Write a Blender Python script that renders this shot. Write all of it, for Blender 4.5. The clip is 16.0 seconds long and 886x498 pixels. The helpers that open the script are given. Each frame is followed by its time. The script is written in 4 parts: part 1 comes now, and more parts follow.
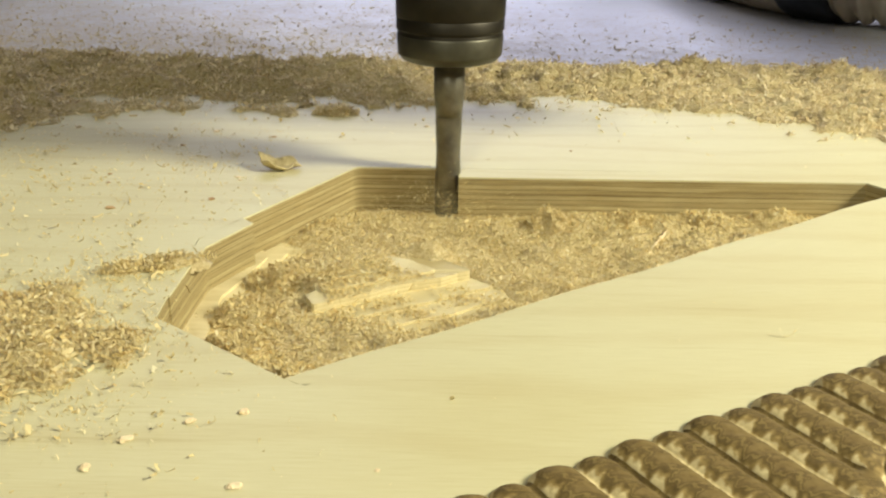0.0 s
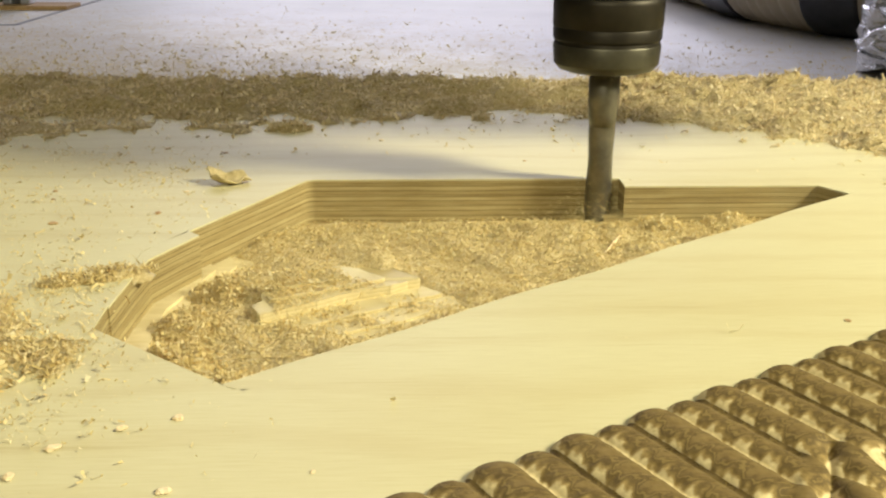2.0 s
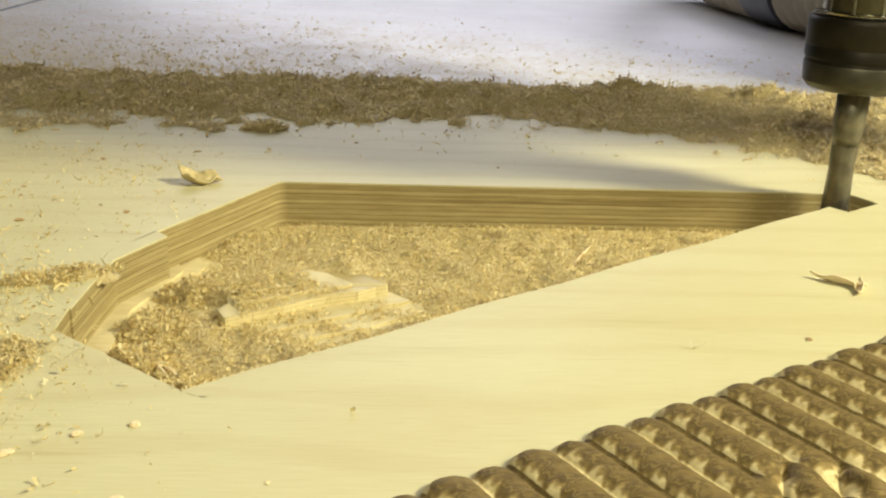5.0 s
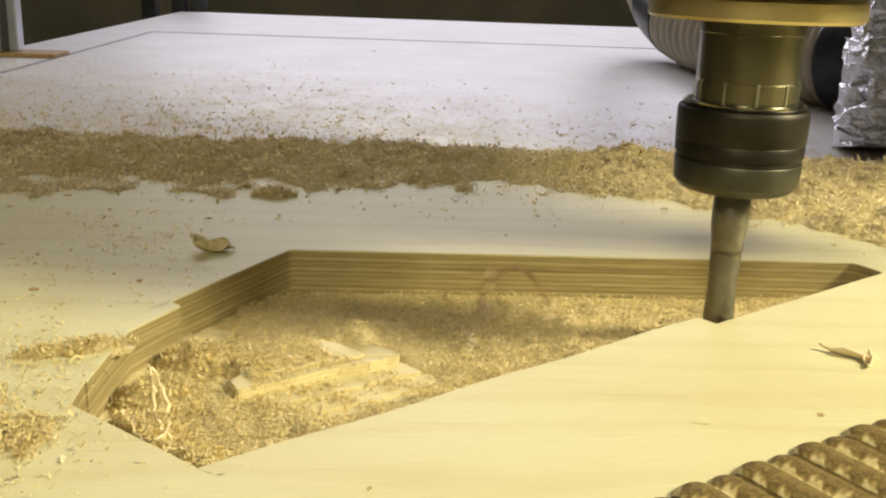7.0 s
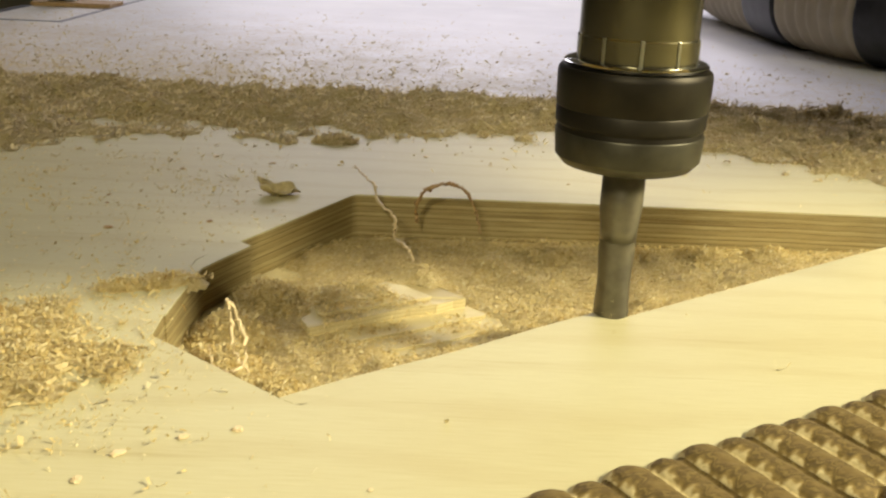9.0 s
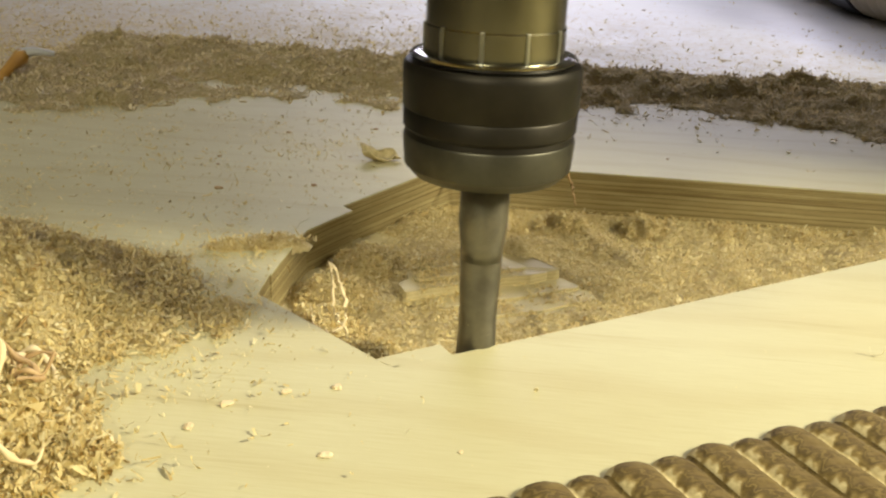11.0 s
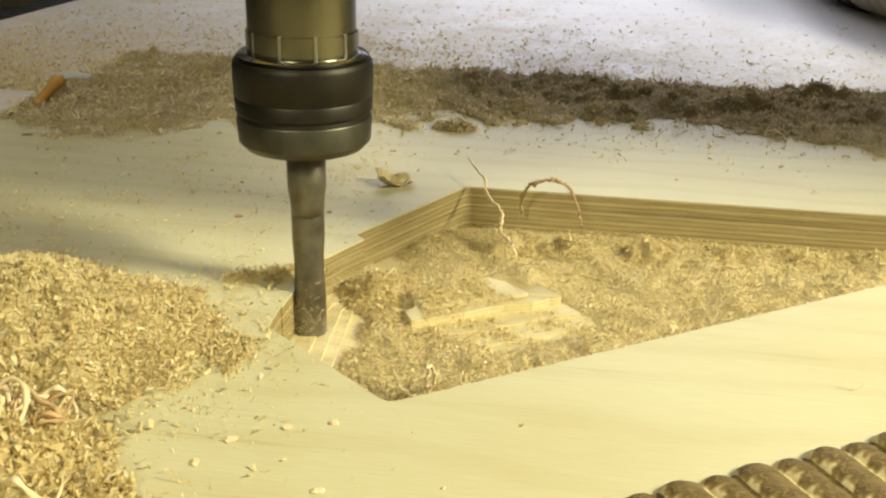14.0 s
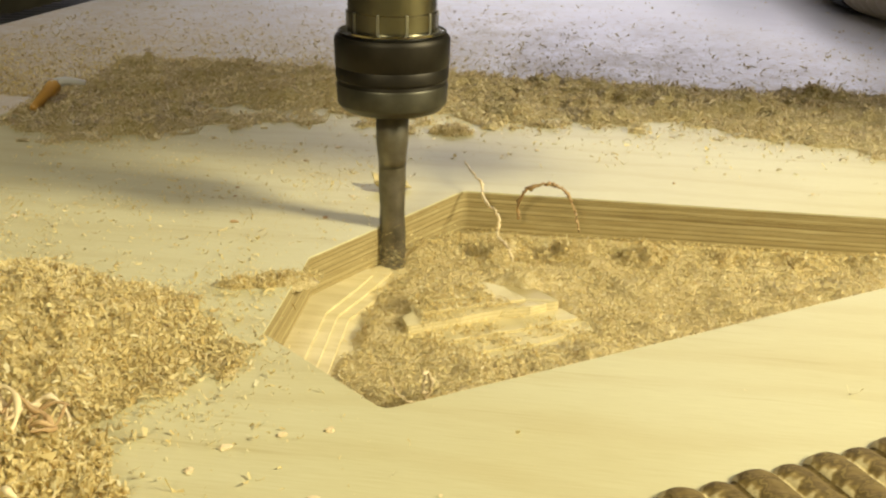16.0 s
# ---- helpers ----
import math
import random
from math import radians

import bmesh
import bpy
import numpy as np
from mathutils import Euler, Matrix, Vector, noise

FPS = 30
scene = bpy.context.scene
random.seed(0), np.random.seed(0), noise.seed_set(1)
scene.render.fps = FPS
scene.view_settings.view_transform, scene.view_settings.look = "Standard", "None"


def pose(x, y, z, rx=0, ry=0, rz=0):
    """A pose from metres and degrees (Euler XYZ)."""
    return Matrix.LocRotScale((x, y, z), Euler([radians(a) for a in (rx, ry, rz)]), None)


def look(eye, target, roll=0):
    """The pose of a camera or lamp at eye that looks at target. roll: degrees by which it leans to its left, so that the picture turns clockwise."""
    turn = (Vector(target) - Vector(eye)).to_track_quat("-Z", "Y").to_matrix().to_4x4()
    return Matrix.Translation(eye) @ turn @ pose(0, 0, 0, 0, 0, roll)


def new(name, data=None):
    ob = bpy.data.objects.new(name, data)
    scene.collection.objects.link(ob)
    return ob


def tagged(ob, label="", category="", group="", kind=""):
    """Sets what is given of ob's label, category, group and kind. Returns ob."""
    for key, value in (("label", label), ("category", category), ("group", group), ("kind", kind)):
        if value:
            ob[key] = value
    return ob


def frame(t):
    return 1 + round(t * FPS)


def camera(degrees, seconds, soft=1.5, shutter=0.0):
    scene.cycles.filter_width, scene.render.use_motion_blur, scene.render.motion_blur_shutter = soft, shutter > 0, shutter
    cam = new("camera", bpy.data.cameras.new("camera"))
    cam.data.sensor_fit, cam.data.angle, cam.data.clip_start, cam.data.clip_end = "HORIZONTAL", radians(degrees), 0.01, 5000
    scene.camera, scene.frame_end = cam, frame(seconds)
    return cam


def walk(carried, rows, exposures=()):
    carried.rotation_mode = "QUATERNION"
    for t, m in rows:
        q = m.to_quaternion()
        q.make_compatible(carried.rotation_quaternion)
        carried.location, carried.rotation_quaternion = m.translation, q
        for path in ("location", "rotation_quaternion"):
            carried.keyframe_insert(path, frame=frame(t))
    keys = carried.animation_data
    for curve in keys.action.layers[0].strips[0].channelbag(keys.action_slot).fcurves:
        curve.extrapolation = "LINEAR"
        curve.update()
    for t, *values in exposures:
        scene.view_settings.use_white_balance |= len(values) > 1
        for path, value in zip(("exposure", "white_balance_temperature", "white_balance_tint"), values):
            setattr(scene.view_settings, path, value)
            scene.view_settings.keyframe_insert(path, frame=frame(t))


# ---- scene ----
# Eye in metres, then tilt down, roll and turn to the left in degrees.
PATH = [
    (0, 0.0350, -0.3824, 0.1115, 20.94, 0.90, -0.11),
    (0.5, 0.0369, -0.3786, 0.1025, 20.54, 0.46, -0.50),
    (1, 0.0435, -0.3786, 0.1014, 20.00, -0.05, -1.00),
    (1.5, 0.0429, -0.3807, 0.1031, 19.57, 0.03, -1.42),
    (2, 0.0431, -0.3815, 0.1037, 19.25, 0.18, -1.73),
    (2.5, 0.0424, -0.3832, 0.1044, 19.07, 0.62, -2.46),
    (3, 0.0460, -0.3848, 0.1058, 19.20, 1.01, -2.50),
    (3.5, 0.0473, -0.3852, 0.1066, 19.40, 1.32, -2.62),
    (6, 0.0447, -0.3778, 0.1067, 19.25, 2.22, -3.03),
    (6.5, 0.0424, -0.3813, 0.1124, 17.01, 2.03, -3.07),
    (7, 0.0425, -0.3815, 0.1130, 16.21, 2.16, -2.90),
    (7.5, 0.0399, -0.3821, 0.1105, 16.90, 2.26, -2.64),
    (8, 0.0391, -0.3823, 0.1095, 17.27, 2.29, -2.41),
    (8.5, 0.0376, -0.3833, 0.1096, 17.85, 2.42, -1.81),
    (9, 0.0339, -0.3846, 0.1086, 18.72, 2.49, -0.46),
    (9.5, 0.0287, -0.3861, 0.1053, 19.77, 2.97, 1.36),
    (10, 0.0236, -0.3866, 0.1060, 20.10, 3.30, 2.48),
    (12.5, 0.0519, -0.3963, 0.1268, 22.37, 1.20, 8.45),
    (13, 0.0494, -0.3955, 0.1291, 22.38, 1.21, 8.36),
    (13.5, 0.0489, -0.3955, 0.1291, 22.03, 1.22, 8.34),
    (14, 0.0476, -0.3978, 0.1316, 21.85, 1.36, 8.17),
    (14.5, 0.0476, -0.3970, 0.1311, 21.71, 1.43, 8.04),
    (15, 0.0477, -0.3982, 0.1321, 21.69, 1.26, 8.18),
    (15.5, 0.0479, -0.3964, 0.1311, 21.60, 1.17, 8.32),
    (16, 0.0478, -0.3958, 0.1311, 21.60, 1.17, 8.04),
]


def view(x, y, z, tilt, roll, turn):
    return pose(x, y, z, 0, 0, turn) @ pose(0, 0, 0, 90 - tilt, 0, 0) @ pose(0, 0, 0, 0, 0, roll)


cam = camera(48.8, 16.0, soft=2.2, shutter=0.4)
walk(cam, [(row[0], view(*row[1:])) for row in PATH],
     [(0, -0.06, 5900, 12), (1.5, -0.05, 6250, 11), (3.5, -0.09, 6500, 8), (6, -0.13, 6350, 7), (7, -0.04, 6650, 9), (9, -0.03, 6700, 11), (10, -0.03, 6300, 13), (13, 0.05, 6250, 8), (14.5, 0.02, 6450, 7), (16, -0.09, 6650, 10)])

# ---- world and lights ----
scene.view_settings.exposure = 0.0
world = bpy.data.worlds.new("workshop_air")
scene.world = world
world.use_nodes = True
world.node_tree.nodes["Background"].inputs[0].default_value = (0.95, 0.85, 0.98, 1)
world.node_tree.nodes["Background"].inputs[1].default_value = 0.23


def area_lamp(name, eye, target, sx, sy, watts, colour):
    lamp = bpy.data.lights.new(name, "AREA")
    lamp.shape, lamp.size, lamp.size_y, lamp.energy, lamp.color = "RECTANGLE", sx, sy, watts, colour
    ob = new(name, lamp)
    ob.matrix_world = look(eye, target)
    return ob


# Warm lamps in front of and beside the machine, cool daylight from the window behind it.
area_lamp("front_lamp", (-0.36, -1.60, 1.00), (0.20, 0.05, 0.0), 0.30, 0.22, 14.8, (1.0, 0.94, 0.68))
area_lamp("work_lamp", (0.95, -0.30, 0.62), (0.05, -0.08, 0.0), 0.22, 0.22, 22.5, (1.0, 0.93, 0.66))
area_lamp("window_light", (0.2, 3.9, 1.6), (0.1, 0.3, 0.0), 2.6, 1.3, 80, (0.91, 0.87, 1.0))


# ---- materials ----
def material(name, rough=0.6, metal=0.0):
    m = bpy.data.materials.new(name)
    m.use_nodes = True
    b = m.node_tree.nodes["Principled BSDF"]
    b.inputs["Roughness"].default_value, b.inputs["Metallic"].default_value = rough, metal
    return m, m.node_tree.nodes, m.node_tree.links, b


def ramp(n, stops):
    r = n.new("ShaderNodeValToRGB")
    while len(r.color_ramp.elements) < len(stops):
        r.color_ramp.elements.new(0.5)
    for e, (at, c) in zip(r.color_ramp.elements, stops):
        e.position, e.color = at, (*c, 1)
    return r


def noise_tex(n, l, scale, detail=4, stretch=None, rough=0.55):
    t = n.new("ShaderNodeTexNoise")
    t.inputs["Scale"].default_value, t.inputs["Detail"].default_value, t.inputs["Roughness"].default_value = scale, detail, rough
    g = n.new("ShaderNodeNewGeometry")
    if stretch:
        m = n.new("ShaderNodeMapping")
        m.inputs["Scale"].default_value = stretch
        l.new(g.outputs["Position"], m.inputs["Vector"])
        l.new(m.outputs["Vector"], t.inputs["Vector"])
    else:
        l.new(g.outputs["Position"], t.inputs["Vector"])
    return t


def mix(n, l, a, b, fac, mode="MIX"):
    m = n.new("ShaderNodeMix")
    m.data_type, m.blend_type = "RGBA", mode
    for sock, v in ((m.inputs["A"], a), (m.inputs["B"], b), (m.inputs["Factor"], fac)):
        if isinstance(v, (float, int)):
            sock.default_value = v
        elif isinstance(v, tuple):
            sock.default_value = (*v, 1)
        else:
            l.new(v, sock)
    return m.outputs["Result"]


def bump(n, l, b, height, strength, distance):
    u = n.new("ShaderNodeBump")
    u.inputs["Strength"].default_value, u.inputs["Distance"].default_value = strength, distance
    l.new(height, u.inputs["Height"])
    l.new(u.outputs["Normal"], b.inputs["Normal"])


def simple(name, colour, colour2, scale, rough=0.6, metal=0.0, bumps=0.2, dist=0.001, stretch=None):
    m, n, l, b = material(name, rough, metal)
    t = noise_tex(n, l, scale, 5, stretch)
    r = ramp(n, [(0.3, colour), (0.7, colour2)])
    l.new(t.outputs["Fac"], r.inputs[0])
    l.new(r.outputs[0], b.inputs["Base Color"])
    if bumps:
        bump(n, l, b, t.outputs["Fac"], bumps, dist)
    return m


def plywood_material():
    """Pale face veneer on top; below it thin plies, light and dark by turns, with dark glue lines."""
    m, n, l, b = material("plywood", 0.58)
    b.inputs["Specular IOR Level"].default_value = 0.28
    g = n.new("ShaderNodeNewGeometry")
    sep = n.new("ShaderNodeSeparateXYZ")
    l.new(g.outputs["Position"], sep.inputs[0])
    # veneer face
    fine = noise_tex(n, l, 30, 6, (3, 60, 1), 0.6)
    face = ramp(n, [(0.2, (0.555, 0.505, 0.285)), (0.5, (0.605, 0.56, 0.335)), (0.85, (0.645, 0.605, 0.38))])
    l.new(fine.outputs["Fac"], face.inputs[0])
    broad = noise_tex(n, l, 9, 3, (1, 2.2, 1))
    tint = ramp(n, [(0.35, (1, 1, 1)), (0.65, (0.88, 0.82, 0.68))])
    l.new(broad.outputs["Fac"], tint.inputs[0])
    face_c = mix(n, l, face.outputs[0], tint.outputs[0], 0.45, "MULTIPLY")
    streak = noise_tex(n, l, 14, 3, (1, 30, 1), 0.5)
    sr = ramp(n, [(0.62, (1, 1, 1)), (0.72, (0.74, 0.66, 0.50))])
    l.new(streak.outputs["Fac"], sr.inputs[0])
    face_c = mix(n, l, face_c, sr.outputs[0], 0.35, "MULTIPLY")
    # plies by depth, with a slight waviness
    wob = noise_tex(n, l, 25, 2)
    wm = n.new("ShaderNodeMath")
    wm.operation, wm.inputs[1].default_value = "MULTIPLY_ADD", 0.0012
    l.new(wob.outputs["Fac"], wm.inputs[0])
    l.new(sep.outputs["Z"], wm.inputs[2])
    dv = n.new("ShaderNodeMath")
    dv.operation, dv.inputs[1].default_value = "MULTIPLY", 1 / 0.0042
    l.new(wm.outputs[0], dv.inputs[0])
    fr = n.new("ShaderNodeMath")
    fr.operation = "FRACT"
    l.new(dv.outputs[0], fr.inputs[0])
    ply = ramp(n, [(0.0, (0.22, 0.165, 0.07)), (0.05, (0.44, 0.36, 0.17)), (0.36, (0.50, 0.415, 0.205)), (0.41, (0.22, 0.165, 0.07)),
                   (0.46, (0.38, 0.305, 0.14)), (0.93, (0.42, 0.34, 0.16)), (0.97, (0.22, 0.165, 0.07))])
    l.new(fr.outputs[0], ply.inputs[0])
    grain = noise_tex(n, l, 60, 5, (1, 1, 9))
    gr = ramp(n, [(0.3, (0.62, 0.55, 0.42)), (0.7, (1, 1, 1))])
    l.new(grain.outputs["Fac"], gr.inputs[0])
    ply_c = mix(n, l, ply.outputs[0], gr.outputs[0], 0.6, "MULTIPLY")
    lines = noise_tex(n, l, 1, 3, (5, 5, 1500), 0.7)
    lr = ramp(n, [(0.36, (0.50, 0.44, 0.34)), (0.50, (1, 1, 1))])
    l.new(lines.outputs["Fac"], lr.inputs[0])
    ply_c = mix(n, l, ply_c, lr.outputs[0], 0.75, "MULTIPLY")
    deep = n.new("ShaderNodeMath")
    deep.operation, deep.inputs[1].default_value = "LESS_THAN", -0.0007
    l.new(sep.outputs["Z"], deep.inputs[0])
    swirl = n.new("ShaderNodeTexWave")
    swirl.wave_type, swirl.bands_direction = "RINGS", "Y"
    swirl.inputs["Scale"].default_value, swirl.inputs["Distortion"].default_value = 9.0, 7.0
    swirl.inputs["Detail"].default_value, swirl.inputs["Detail Scale"].default_value = 3.0, 1.2
    sm = n.new("ShaderNodeMapping")
    sm.inputs["Location"].default_value, sm.inputs["Scale"].default_value = (-0.06, 0.22, 0), (0.55, 1.6, 0)
    l.new(g.outputs["Position"], sm.inputs["Vector"])
    l.new(sm.outputs["Vector"], swirl.inputs["Vector"])
    wr = ramp(n, [(0.0, (0.88, 0.83, 0.74)), (0.35, (1, 1, 1))])
    l.new(swirl.outputs["Fac"], wr.inputs[0])
    face_c2 = mix(n, l, face_c, wr.outputs[0], 0.34, "MULTIPLY")
    l.new(mix(n, l, face_c2, ply_c, deep.outputs[0]), b.inputs["Base Color"])
    bump(n, l, b, fine.outputs["Fac"], 0.06, 0.0005)
    return m


def chip_material(name="wood_chips", dark=0.0, grey=0.0, patch=0.3):
    m, n, l, b = material(name, 0.75)
    g = n.new("ShaderNodeNewGeometry")
    k = 1 - dark
    r = ramp(n, [(0.0, (0.42 * k, 0.28 * k, 0.10 * k)), (0.08, (0.68 * k, 0.53 * k, 0.22 * k)), (0.5, (0.78 * k, 0.655 * k, 0.32 * k)),
                 (0.9, (0.85 * k, 0.735 * k, 0.41 * k)), (1.0, (0.88 * k, 0.81 * k, 0.54 * k))])
    for e in r.color_ramp.elements:
        c = e.color
        mean = (c[0] + c[1] + c[2]) / 3
        e.color = tuple(c[i] * (1 - grey) + mean * (1.12, 0.98, 0.86)[i] * grey for i in range(3)) + (1,)
    l.new(g.outputs["Random Per Island"], r.inputs[0])
    batch = noise_tex(n, l, 70, 4, None, 0.65)
    br = ramp(n, [(0.30, (0.66, 0.56, 0.44)), (0.50, (1, 1, 1))])
    l.new(batch.outputs["Fac"], br.inputs[0])
    c = mix(n, l, r.outputs[0], br.outputs[0], patch, "MULTIPLY")
    l.new(c, b.inputs["Base Color"])
    thin = n.new("ShaderNodeBsdfTranslucent")
    l.new(c, thin.inputs["Color"])
    both = n.new("ShaderNodeMixShader")
    both.inputs[0].default_value = 0.34
    l.new(b.outputs[0], both.inputs[1])
    l.new(thin.outputs[0], both.inputs[2])
    l.new(both.outputs[0], n["Material Output"].inputs["Surface"])
    return m


def dust_material(name="packed_dust", k=1.0):
    m, n, l, b = material(name, 0.9)
    t = noise_tex(n, l, 420, 6, None, 0.7)
    r = ramp(n, [(0.3, (0.58 * k, 0.44 * k, 0.18 * k)), (0.5, (0.74 * k, 0.60 * k, 0.30 * k)), (0.7, (0.83 * k, 0.715 * k, 0.43 * k))])
    l.new(t.outputs["Fac"], r.inputs[0])
    l.new(r.outputs[0], b.inputs["Base Color"])
    bump(n, l, b, t.outputs["Fac"], 1.0, 0.003)
    return m


def island_material():
    """Pale cut wood with thin dark glue lines at even depths."""
    m, n, l, b = material("terraced_ply", 0.65)
    g = n.new("ShaderNodeNewGeometry")
    sep = n.new("ShaderNodeSeparateXYZ")
    l.new(g.outputs["Position"], sep.inputs[0])
    d = n.new("ShaderNodeMath")
    d.operation, d.inputs[1].default_value = "MULTIPLY_ADD", 1 / 0.001286
    d.inputs[2].default_value = 0.55
    l.new(sep.outputs["Z"], d.inputs[0])
    f = n.new("ShaderNodeMath")
    f.operation = "FRACT"
    l.new(d.outputs[0], f.inputs[0])
    r = ramp(n, [(0.0, (0.38, 0.29, 0.12)), (0.12, (0.60, 0.51, 0.265)), (0.9, (0.66, 0.57, 0.315))])
    l.new(f.outputs[0], r.inputs[0])
    t = noise_tex(n, l, 120, 5)
    q = ramp(n, [(0.35, (0.84, 0.80, 0.72)), (0.6, (1, 1, 1))])
    l.new(t.outputs["Fac"], q.inputs[0])
    l.new(mix(n, l, r.outputs[0], q.outputs[0], 0.6, "MULTIPLY"), b.inputs["Base Color"])
    bump(n, l, b, t.outputs["Fac"], 0.5, 0.0008)
    return m


def relief_material():
    """Carved plies: burnished dark wood with lighter layers that follow the relief; right flanks are painted darker, as
    in shade.
    """
    m, n, l, b = material("carved_ply", 0.72)
    b.inputs["Specular IOR Level"].default_value = 0.18
    g = n.new("ShaderNodeNewGeometry")
    sep = n.new("ShaderNodeSeparateXYZ")
    l.new(g.outputs["Position"], sep.inputs[0])
    w = noise_tex(n, l, 130, 3)
    a = n.new("ShaderNodeMath")
    a.operation, a.inputs[1].default_value = "MULTIPLY_ADD", 0.0021
    l.new(w.outputs["Fac"], a.inputs[0])
    l.new(sep.outputs["Z"], a.inputs[2])
    # the plies dip in step with the plunges; the slope across each rib paints light on its left, shade on its right
    side, along = n.new("ShaderNodeVectorMath"), n.new("ShaderNodeVectorMath")
    off = n.new("ShaderNodeVectorMath")
    off.operation, off.inputs[1].default_value = "SUBTRACT", (0.1112, -0.1883, 0)
    l.new(g.outputs["Position"], off.inputs[0])
    for node, deg in ((side, 30), (along, -60)):
        node.operation, node.inputs[1].default_value = "DOT_PRODUCT", (math.cos(radians(deg)), math.sin(radians(deg)), 0)
        l.new(off.outputs[0], node.inputs[0])

    def calc(op, x, y=None, z=None):
        k = n.new("ShaderNodeMath")
        k.operation = op
        for i, val in enumerate((x, y, z)):
            if isinstance(val, (int, float)):
                k.inputs[i].default_value = val
            elif val is not None:
                l.new(val, k.inputs[i])
        return k.outputs[0]
    across = calc("SUBTRACT", calc("FLOORED_MODULO", calc("ADD", side.outputs["Value"], 0.005115), 0.01023), 0.005115)
    arc = calc("MULTIPLY_ADD", calc("MULTIPLY", across, across), -75.0, along.outputs["Value"])
    rag = noise_tex(n, l, 520, 4, None, 0.7)
    wave = calc("SINE", calc("MULTIPLY_ADD", arc, 2 * math.pi / 0.0072, calc("MULTIPLY", w.outputs["Fac"], 4.5)))
    depth = calc("MULTIPLY_ADD", wave, 0.0008, calc("MULTIPLY_ADD", across, 0.34, a.outputs[0]))
    depth = calc("MULTIPLY_ADD", calc("SUBTRACT", rag.outputs["Fac"], 0.5), 0.0022, depth)
    depth = calc("MULTIPLY_ADD", calc("SINE", calc("MULTIPLY", arc, 2 * math.pi / 0.0024)), 0.00035, depth)
    d = n.new("ShaderNodeMapRange")
    d.inputs["From Min"].default_value, d.inputs["From Max"].default_value = -0.0023, 0.0048
    l.new(depth, d.inputs["Value"])
    r = ramp(n, [(0.0, (0.40, 0.31, 0.14)), (0.18, (0.62, 0.51, 0.26)), (0.44, (0.68, 0.57, 0.30)), (0.56, (0.32, 0.23, 0.08)),
                 (0.66, (0.18, 0.125, 0.042)), (0.75, (0.12, 0.082, 0.027)), (0.80, (0.25, 0.18, 0.062)), (0.85, (0.13, 0.088, 0.03)), (0.95, (0.20, 0.14, 0.05))])
    l.new(d.outputs["Result"], r.inputs[0])
    t = noise_tex(n, l, 420, 4)
    q = ramp(n, [(0.3, (0.55, 0.5, 0.42)), (0.65, (1, 1, 1))])
    l.new(t.outputs["Fac"], q.inputs[0])
    l.new(mix(n, l, r.outputs[0], q.outputs[0], 0.6, "MULTIPLY"), b.inputs["Base Color"])
    bump(n, l, b, t.outputs["Fac"], 0.25, 0.0004)
    return m


PLY = plywood_material()
RELIEF = relief_material()
ISLAND = island_material()
CHIP = chip_material()
DUST = dust_material()
# Copies of CHIP and DUST with the back's cool shade in their colour.
SHADED_CHIP = chip_material("shaded_chips", 0.0, 0.22, 0.6)
SHADED_DUST = dust_material("shaded_dust", 0.82)
CUT = simple("fresh_cut_ply", (0.60, 0.50, 0.25), (0.74, 0.64, 0.37), 50, 0.6, 0, 0.3, 0.0005, (1, 5, 1))
WHITE = simple("white_laminate", (0.56, 0.56, 0.55), (0.68, 0.68, 0.67), 12, 0.32, 0, 0.03)
def dusty_table():
    """White laminate with a film of wood dust that thins out away from the panel."""
    m, n, l, b = material("white_laminate_dusty", 0.4)
    t = noise_tex(n, l, 10, 4)
    r = ramp(n, [(0.3, (0.74, 0.74, 0.74)), (0.7, (0.83, 0.83, 0.83))])
    l.new(t.outputs["Fac"], r.inputs[0])
    g = n.new("ShaderNodeNewGeometry")
    mp = n.new("ShaderNodeVectorMath")
    mp.operation, mp.inputs[1].default_value = "DOT_PRODUCT", (-0.6, -0.95, 0)
    l.new(g.outputs["Position"], mp.inputs[0])
    grain = noise_tex(n, l, 150, 5, None, 0.75)
    broad = noise_tex(n, l, 22, 3)
    a = n.new("ShaderNodeMath")
    a.operation, a.inputs[1].default_value = "MULTIPLY_ADD", 1.7
    l.new(grain.outputs["Fac"], a.inputs[0])
    l.new(mp.outputs["Value"], a.inputs[2])
    c = n.new("ShaderNodeMath")
    c.operation, c.inputs[1].default_value = "MULTIPLY_ADD", 0.7
    l.new(broad.outputs["Fac"], c.inputs[0])
    l.new(a.outputs[0], c.inputs[2])
    f = n.new("ShaderNodeMapRange")
    f.inputs["From Min"].default_value, f.inputs["From Max"].default_value = 0.40, 1.15
    l.new(c.outputs[0], f.inputs["Value"])
    col = mix(n, l, r.outputs[0], (0.66, 0.57, 0.42), f.outputs["Result"])
    l.new(col, b.inputs["Base Color"])
    ro = n.new("ShaderNodeMapRange")
    ro.inputs["To Min"].default_value, ro.inputs["To Max"].default_value = 0.42, 0.85
    l.new(f.outputs["Result"], ro.inputs["Value"])
    l.new(ro.outputs["Result"], b.inputs["Roughness"])
    return m


